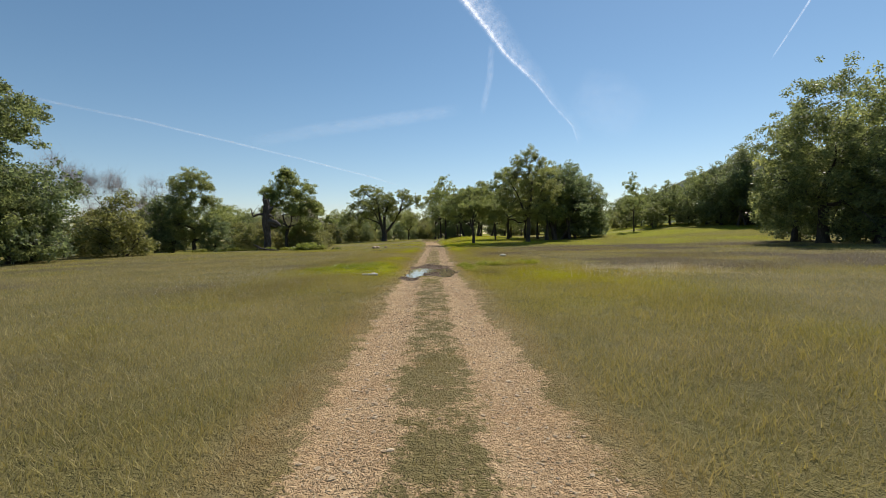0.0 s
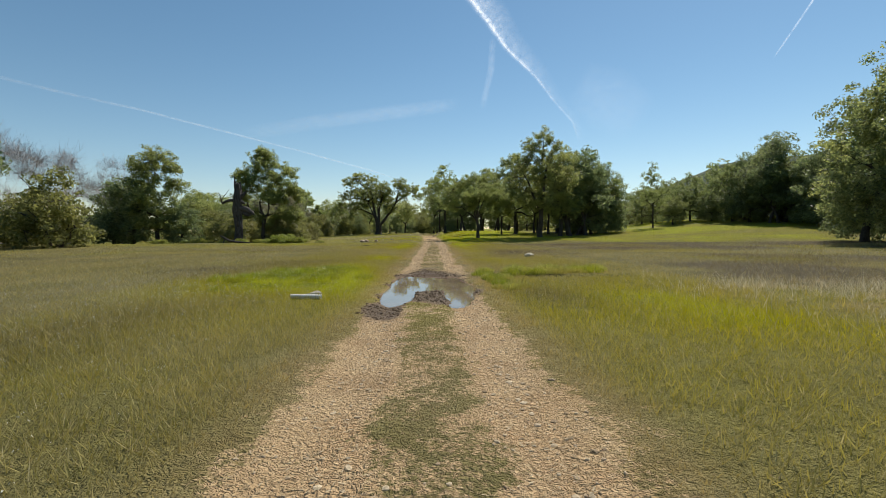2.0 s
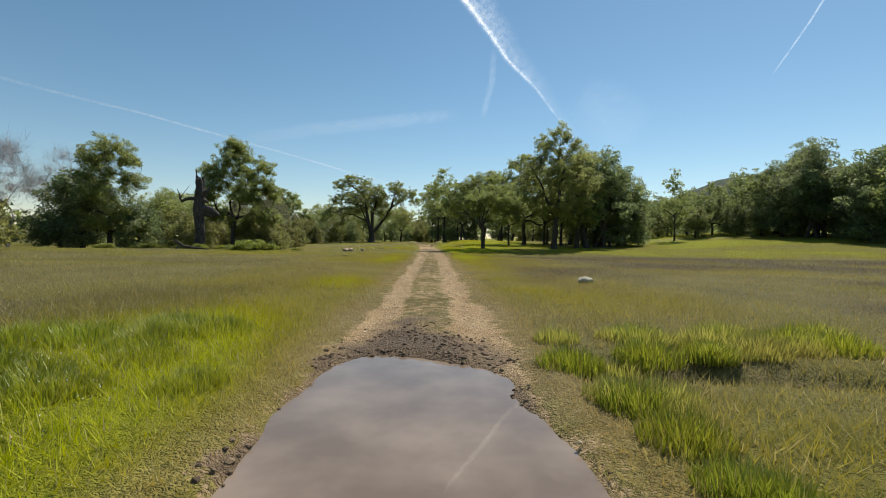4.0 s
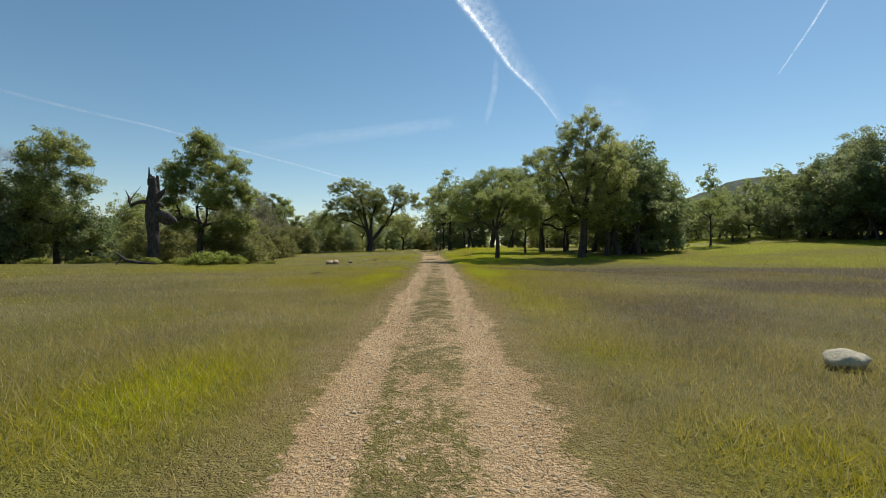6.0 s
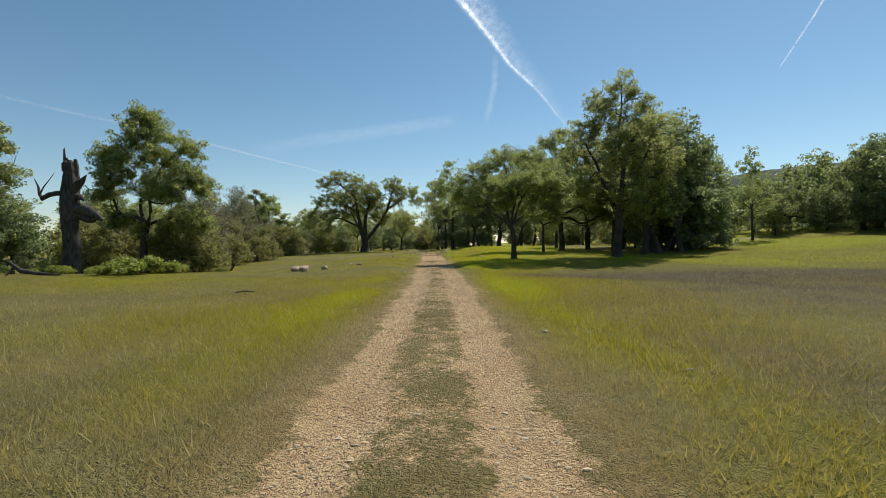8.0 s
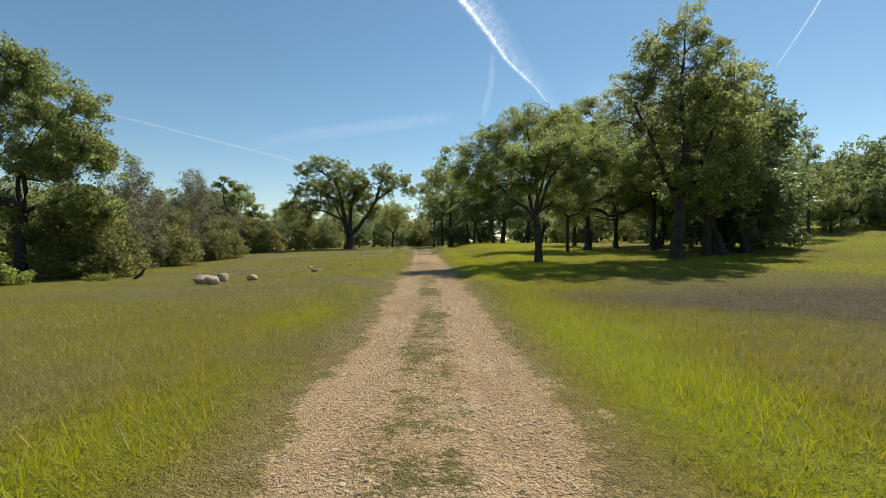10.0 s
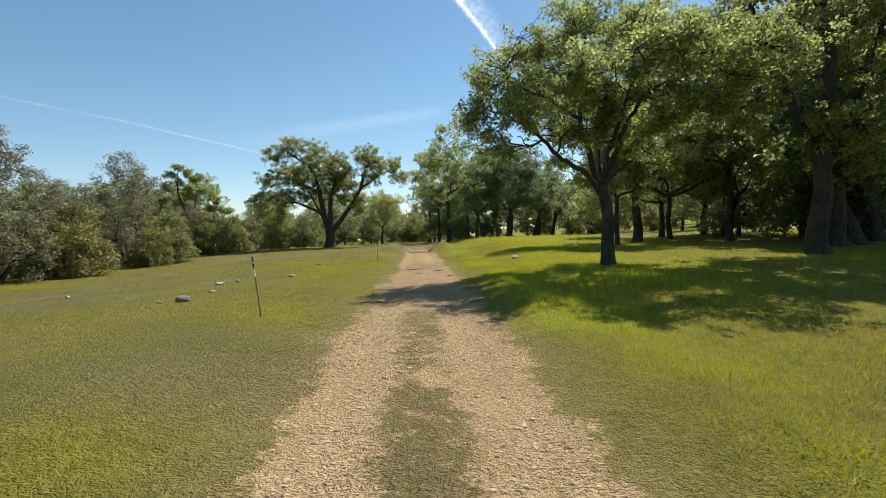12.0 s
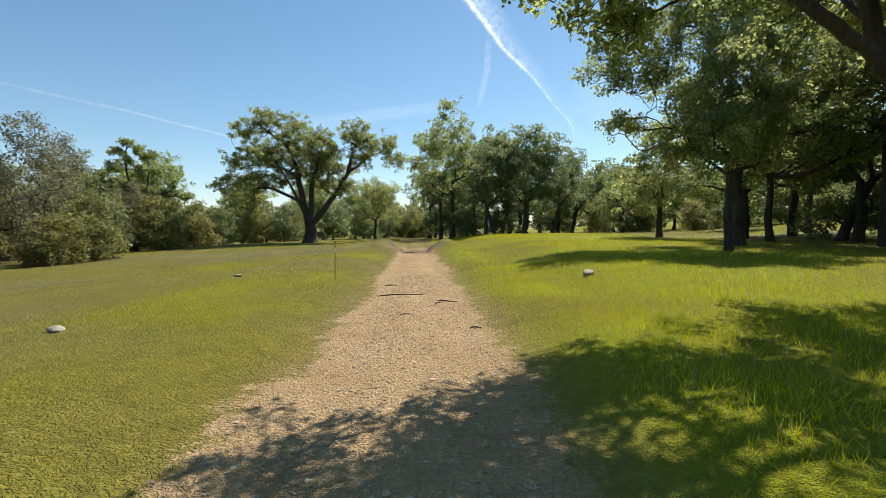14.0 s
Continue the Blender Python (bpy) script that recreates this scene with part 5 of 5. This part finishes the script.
def box_mesh(name, sx, sy, z0, z1, material, bevel=0.004):
    bm = bmesh.new()
    bmesh.ops.create_cube(bm, size=1.0)
    for v in bm.verts:
        v.co = Vector((v.co.x * sx, v.co.y * sy, z0 + (v.co.z + 0.5) * (z1 - z0)))
    bmesh.ops.bevel(bm, geom=bm.edges[:], offset=bevel, segments=1, affect="EDGES")
    me = bpy.data.meshes.new(name)
    bm.to_mesh(me)
    bm.free()
    me.materials.append(material)
    return me


def marker_post(x, y, tilt_x, tilt_y, tall):
    """A thin steel post with a painted top."""
    root = new("marker_post")
    root.matrix_basis = pose(x, y, float(ground_z(x, y)) - 0.05, tilt_x, tilt_y, 0)
    tagged(root, "thin steel marker post with yellow and black top", "post", "marker posts")
    part("shaft", box_mesh("shaft", 0.014, 0.018, 0, tall - 0.36, M_RUST), root)
    part("flange", box_mesh("flange", 0.004, 0.026, 0.0, tall - 0.36, M_RUST, 0.001), root)
    part("reflector", box_mesh("reflector", 0.026, 0.026, tall - 0.36, tall - 0.24, M_WHITE), root, "white painted band")
    z = tall - 0.24
    for dark, tall_band in ((0, 0.03), (1, 0.08), (0, 0.03), (1, 0.08), (0, 0.02)):
        part("band", box_mesh("band", 0.025, 0.025, z, z + tall_band, M_POST if dark else M_YELLOW), root, "black band" if dark else "yellow band")
        z += tall_band
    return root


marker_post(-4.06, 68.4, 3, -5, 1.10)
marker_post(-4.15, 84.6, 0, 1, 1.22)


# ---- dead wood ----
def rough_wood(paths, sides, seed, amount, material, name):
    v, f = tubes(paths, sides)
    rng = np.random.default_rng(seed)
    ang = np.arctan2(v[:, 1] - v[:, 1].mean(), v[:, 0] - v[:, 0].mean())
    v = v + (value_noise(v[:, 0] * 3 + seed, v[:, 2] * 1.2 + v[:, 1] * 3, 0.7, 3)[:, None] - 0.5) * amount * np.stack([np.cos(ang), np.sin(ang), ang * 0], 1)
    return mesh_from(name, v, f, material)


def snag_stem():
    """The ridged, slightly twisted stem of a dead tree."""
    sides, rings = 36, 46
    z = np.linspace(0, 7.9, rings)
    a = np.arange(sides) * 2 * np.pi / sides
    A, Z = np.meshgrid(a, z)
    r = 0.46 + 0.08 * np.exp(-((Z - 4.6) / 1.6) ** 2) - 0.10 * smooth((Z - 6) / 2) + 0.12 * np.exp(-Z * 1.6)
    ridge_noise = value_noise(np.cos(A + 0.1 * Z) * 3 + 9, np.sin(A + 0.1 * Z) * 3 + Z * 0.22, 0.55, 3)
    lumps = value_noise(np.cos(A) * 2 + 30, np.sin(A) * 2 + Z * 1.1, 1.0, 2)
    r = r * (0.66 + 0.58 * ridge_noise + 0.42 * (lumps - 0.35))
    r = r * (1 + 0.2 * np.exp(-Z * 2.2) * np.cos(5 * A))
    v = np.stack([r * np.cos(A) + 0.05 * np.sin(Z), r * np.sin(A), Z], 2).reshape(-1, 3)
    i = np.arange(rings - 1)[:, None] * sides + np.arange(sides)
    j = np.arange(rings - 1)[:, None] * sides + (np.arange(sides) + 1) % sides
    return mesh_from("snag_trunk", v, np.stack([i, j, j + sides, i + sides], 2).reshape(-1, 4), M_DEAD)


def dead_snag(x, y):
    root = new("dead_tree")
    root.matrix_basis = pose(x, y, float(ground_z(x, y)) - 0.1)
    tagged(root, "dead broken oak snag with weathered grey trunk", "tree")
    part("trunk", snag_stem(), root)
    # the jagged crown of splinters where the stem broke
    for k, (sx_, sy_, top, wide) in enumerate([(-0.36, 0.0, 9.0, 0.09), (-0.12, 0.18, 8.15, 0.24), (0.16, -0.1, 8.05, 0.24), (0.28, 0.12, 8.2, 0.12), (-0.16, -0.2, 8.05, 0.2), (-0.3, 0.05, 8.3, 0.13)]):
        p = np.array([(sx_, sy_, 7.3), (sx_, sy_, 7.8), (sx_ * 1.03, sy_, top - 0.12), (sx_ * 1.05, sy_, top)])
        part("splinter", rough_wood([(p, [wide * 1.1, wide, wide * 0.72, 0.02 if wide < 0.1 else wide * 0.5])], 7, 10 + k, 0.22, M_DEAD, "splinter"), root)
    arm = np.array([(-0.3, 0, 5.75), (-0.9, 0, 5.82), (-1.5, 0, 5.72), (-2.0, 0, 5.45), (-2.15, 0, 5.75), (-2.25, 0, 6.3), (-2.5, 0, 6.85)])
    fork = np.array([(-2.12, 0, 5.8), (-1.9, 0, 6.25), (-1.5, 0, 6.7), (-1.1, 0, 7.25)])
    part("branch", rough_wood([(arm, [0.22, 0.18, 0.17, 0.17, 0.11, 0.07, 0.02]), (fork, [0.06, 0.045, 0.03, 0.01])], 8, 21, 0.1, M_DEAD, "arm"), root, "bare forked branch")
    for k, (p, r) in enumerate([([(0.2, 0, 4.75), (0.7, 0, 4.7), (1.2, 0.1, 4.55), (1.7, 0.1, 4.2), (2.1, 0.1, 3.9)], [0.42, 0.40, 0.34, 0.26, 0.08]), ([(0.3, 0.1, 4.35), (0.7, 0.1, 4.2), (1.1, 0.1, 4.0), (1.5, 0, 3.9), (1.8, 0, 4.1)], [0.34, 0.32, 0.28, 0.20, 0.05])]):
        part("branch", rough_wood([(np.array(p), r)], 12, 22 + 7 * k, 0.4, M_DEAD, "stub"), root, "thick broken branch")
    shard = np.array([(0.1, 0, 6.0), (0.5, 0, 6.35), (0.85, 0, 6.65), (1.15, 0, 7.05)])
    part("branch", rough_wood([(shard, [0.36, 0.30, 0.20, 0.03])], 8, 23, 0.3, M_DEAD, "shard"), root, "short broken branch")
    knob = np.array([(0.2, 0, 5.5), (0.65, 0, 5.55), (0.95, 0, 5.3)])
    part("branch", rough_wood([(knob, [0.32, 0.22, 0.05])], 8, 24, 0.25, M_DEAD, "knob"), root, "short broken branch")
    return root


dead_snag(-26.8, 70.1)


def lying_wood(name, x, y, points, radii, label, category, seed, sides=8):
    """A piece of dead wood on the ground; points relative to x, y and the soil."""
    root = new(name)
    root.matrix_basis = pose(x, y, float(ground_z(x, y)))
    tagged(root, label, category)
    for k, (p, r) in enumerate(zip(points, radii)):
        part("stem" if k == 0 else "branch", rough_wood([(np.array(p), r)], sides, seed + k, 0.06, M_DEAD, name), root)
    return root


lying_wood("fallen_log", -25.8, 65.2, [[(-1.3, 0.4, 0.95), (-0.8, 0.2, 0.75), (0, 0, 0.30), (1.2, -0.2, 0.14), (2.6, -0.3, 0.06)], [(-0.5, 0.1, 0.5), (-0.55, -0.2, 0.2), (-0.6, -0.4, -0.05)]],
           [[0.04, 0.10, 0.13, 0.11, 0.05], [0.07, 0.06, 0.05]], "grey fallen log resting in weeds by the snag", "log", 31)
lying_wood("stump", -18.2, 75.8, [[(-0.55, 0, -0.03), (-0.3, 0, 0.1), (-0.04, 0, 0.28), (0.1, 0, 0.5), (0.24, 0, 0.66)]], [[0.05, 0.08, 0.10, 0.08, 0.03]], "dark leaning broken stump in the grass", "stump", 33)
lying_wood("branch_piece", -7.4, 53.5, [[(-0.3, 0, 0.06), (0, 0.05, 0.10), (0.3, 0.1, 0.08)], [(-0.05, 0.03, 0.09), (0.15, -0.08, 0.12), (0.3, -0.12, 0.08)]], [[0.018, 0.022, 0.012], [0.014, 0.012, 0.008]], "grey dead branch lying in the grass", "branch", 35)
for k, (x, y, length, turn, rad) in enumerate([(-2.05, 82.4, 1.05, 3, 0.024), (-0.98, 81.5, 0.55, -25, 0.026), (-1.15, 81.1, 0.35, 55, 0.02), (-0.55, 78.5, 0.22, -20, 0.02), (-2.55, 84.8, 0.30, 0, 0.025), (-1.75, 79.6, 0.25, 10, 0.012)]):
    c, d = math.cos(radians(turn)), math.sin(radians(turn))
    h = length / 2
    lying_wood("stick", x, y, [[(-h * c, -h * d, 0.01), (-h * 0.3 * c, -h * 0.3 * d + 0.03, 0.03), (h * 0.3 * c, h * 0.3 * d - 0.02, 0.035), (h * c, h * d, 0.02)]], [[rad * 0.6, rad * 0.7, rad * 0.55, rad * 0.25]], "dark broken stick lying on the dirt track", "stick", 50 + k, 6)


# ---- weeds and sedge ----
def clump_mesh(name, seed, radius, tall, count, size, material):
    rng = np.random.default_rng(seed)
    c = rng.normal(size=(26, 3)) * np.array([radius * 0.45, radius * 0.45, 0]) + np.array([0, 0, 1.0]) * (tall * (0.25 + 0.55 * rng.random((26, 1))))
    v, f = leaf_cloud(rng, c, np.full(26, tall * 0.42), np.full(26, count // 26), size)
    return mesh_from(name, v, f, material, False)


WEEDS = [clump_mesh("weeds", 400 + k, 1.5, 0.9, 3000, 0.14, M_WEED) for k in range(2)]
for k, (x, y, s) in enumerate([(-19.4, 66.3, 1.15), (-18.0, 67.2, 0.7), (-22.0, 67.6, 0.4), (-23.6, 68.6, 0.55), (-25.0, 67.2, 0.6), (-28.4, 69.0, 0.5), (-31.0, 68.0, 0.7), (-33.6, 70.2, 0.5), (-15.9, 69.4, 0.35), (-37, 69.5, 0.7), (-20.9, 65.6, 0.6)]):
    ob = new("weed_clump", WEEDS[k % 2])
    ob.matrix_basis = pose(x, y, float(ground_z(x, y)), 0, 0, 70 * k) @ Matrix.Scale(s, 4)
    tagged(ob, "low bright green weeds below the trees", "weeds", "weeds by the snag")



def tuft_mesh(name, seed, radius, tall, count, width, material):
    """A tuft of bent blades that rise from one patch of soil; each blade has two pieces."""
    rng = np.random.default_rng(seed)
    r, a = radius * np.sqrt(rng.random(count)), rng.random(count) * 2 * np.pi
    foot = np.stack([r * np.cos(a), r * np.sin(a), np.full(count, -0.03)], 1)
    h = tall * (0.4 + 0.8 * rng.random(count)) * (1.15 - 0.6 * (r / radius) ** 2)
    b = a + rng.normal(0, 0.9, count)
    bow = np.stack([np.cos(b), np.sin(b), 0 * b], 1) * (h * (0.15 + 0.5 * rng.random(count)))[:, None]
    side = np.stack([-np.sin(b), np.cos(b), 0 * b], 1) * (width * (0.6 + 0.8 * rng.random(count)))[:, None]
    up = np.array([0, 0, 1.0]) * h[:, None]
    v = np.stack([foot - side, foot + side, foot + bow * 0.35 + up * 0.62 + side * 0.7, foot + bow * 0.35 + up * 0.62 - side * 0.7, foot + bow + up], 1).reshape(-1, 3)
    k = np.arange(count)[:, None] * 5
    f = np.concatenate([k + [0, 1, 2], k + [0, 2, 3], k + [3, 2, 4]])
    return mesh_from(name, v, f, material, False)


M_LIME = make_leaf_material("lime_grass", (0.20, 0.225, 0.020), (0.40, 0.41, 0.045), 1.5, 0.4)
M_REED = make_leaf_material("olive_sedge", (0.29, 0.27, 0.055), (0.52, 0.48, 0.11), 1.5, 0.45)
LIME = [tuft_mesh("lime_tuft", 430 + k, 0.42, 0.22, 700, 0.006, M_LIME) for k in range(3)]
rng = np.random.default_rng(440)
for k in range(34):
    x, y = -2.6 - 3.6 * rng.random() - 0.5 * (k % 3), 22.75 + 3.8 * rng.random() ** 1.3
    ob = new("grass_tuft", LIME[k % 3])
    ob.matrix_basis = pose(x, y, float(ground_z(x, y)), 0, 0, 47 * k) @ Matrix.Scale(0.7 + 0.5 * rng.random(), 4)
    tagged(ob, "lush yellow-green grass growing over the wet ditch", "grass", "grass tufts along the ditch")

SEDGE = [tuft_mesh("sedge_tuft", 420 + k, 0.36, 0.24, 700, 0.006, M_REED if k else M_LIME) for k in range(3)]
for k in range(44):
    x = 0.95 + 4.2 * rng.random() ** 0.9
    y = 23.9 + 0.22 * x + 1.3 * rng.random() ** 1.5 if k % 4 else 20.0 + 3.2 * rng.random()
    x = x if k % 4 else 1.0 + 0.7 * rng.random()
    ob = new("sedge_tuft", SEDGE[k % 3])
    ob.matrix_basis = pose(x, y, float(ground_z(x, y)), 0, 0, 50 * k) @ Matrix.Scale((0.65 + 0.5 * rng.random()) * (1 if k % 4 else 0.8), 4)
    tagged(ob, "coarse yellow-olive sedge tuft on the ditch bank", "grass", "sedge along the ditch")
for k, (x, y, s) in enumerate([(-5.6, 20.6, 0.5), (-6.4, 20.9, 0.6)]):
    ob = new("sedge_tuft", SEDGE[k % 3])
    ob.matrix_basis = pose(x, y, float(ground_z(x, y)), 0, 0, 50 * k) @ Matrix.Scale(s, 4)
    tagged(ob, "coarse yellow-olive sedge tuft on the ditch bank", "grass", "sedge along the ditch")


# ---- vapour trails high in the sky ----
def vapour_trail(name, points, widths, densities, label, skew=0.0):
    """A soft ribbon far off; points as azimuth and elevation in degrees."""
    far, steps = 4300.0, 60
    pts = np.array(points, float)
    s = np.linspace(0, len(pts) - 1, steps)
    az, el = np.radians(np.interp(s, range(len(pts)), pts[:, 0])), np.radians(np.interp(s, range(len(pts)), pts[:, 1]))
    w, d = np.interp(s, range(len(pts)), widths), np.interp(s, range(len(pts)), densities)
    p = far * np.stack([np.sin(az) * np.cos(el), np.cos(az) * np.cos(el), np.sin(el)], 1)
    along = np.gradient(p, axis=0)
    side = np.cross(along, p)
    side /= np.linalg.norm(side, axis=1, keepdims=True)
    across = np.linspace(-1, 1, 21)
    v = p[:, None] + side[:, None] * (across[None, :, None] * (w * far * np.pi / 180)[:, None, None])
    profile = np.clip(1 - across ** 2, 0, 1) * (1 - skew)
    profile = profile + skew * (np.exp(-((across + 0.6) / 0.14) ** 2) + 0.5 * np.clip((1 - across) / 1.6, 0, 1) * (across > -0.62))
    soft = profile[None] * d[:, None] * smooth(np.minimum(s, len(pts) - 1 - s)[:, None] / 0.4)
    i = np.arange(steps * 21).reshape(steps, 21)
    f = np.stack([i[:-1, :-1], i[:-1, 1:], i[1:, 1:], i[1:, :-1]], 2).reshape(-1, 4)
    me = mesh_from(name, v.reshape(-1, 3), f, M_VAPOUR)
    values_on(me, "vapour_depth", soft.ravel())
    ob = new(name, me)
    ob.matrix_basis = pose(0, 35, 0)
    ob.visible_shadow = False
    return tagged(ob, label, "cloud", "", "structure")


vapour_trail("vapour_trail", [(-46, 13.9), (-40.6, 13.3), (-32.9, 12.5), (-24.9, 11.1), (-17.0, 9.5), (-8.8, 7.5), (-5, 6.3)], [0.2, 0.16, 0.13, 0.12, 0.11, 0.10, 0.08], [0.10, 0.22, 0.32, 0.36, 0.36, 0.32, 0.12], "thin white vapour trail across the blue sky")
vapour_trail("vapour_trail", [(1.9, 30), (4.8, 27.0), (7.0, 24.4), (8.7, 22.0), (12.2, 18.4), (14.0, 15.8), (16.4, 12.9), (17.1, 10.4)], [1.9, 1.8, 1.6, 1.4, 1.0, 0.75, 0.6, 0.45], [0.75, 0.75, 0.66, 0.50, 0.30, 0.20, 0.14, 0.06], "broad feathery white vapour trail in the sky", 1.0)
vapour_trail("vapour_trail", [(41, 24.5), (38.8, 21.0), (37.4, 19.0), (35.8, 16.7)], [0.12, 0.11, 0.10, 0.08], [0.36, 0.36, 0.32, 0.25], "short thin white vapour trail in the sky")
vapour_trail("vapour_trail", [(6.5, 22.7), (6.3, 19.2), (5.1, 14.5)], [0.4, 0.45, 0.4], [0.12, 0.15, 0.1], "faint old vapour trail in the sky")
vapour_trail("vapour_trail", [(-24, 10.8), (-15.0, 12.9), (-5.5, 14.4), (3, 15.5)], [0.8, 0.9, 0.9, 0.8], [0.06, 0.12, 0.14, 0.06], "faint old vapour trail in the sky")
vapour_trail("vapour_trail", [(16, 17), (20, 15), (24, 12)], [2.8, 3.6, 2.8], [0.05, 0.08, 0.05], "faint patch of thin white cloud")
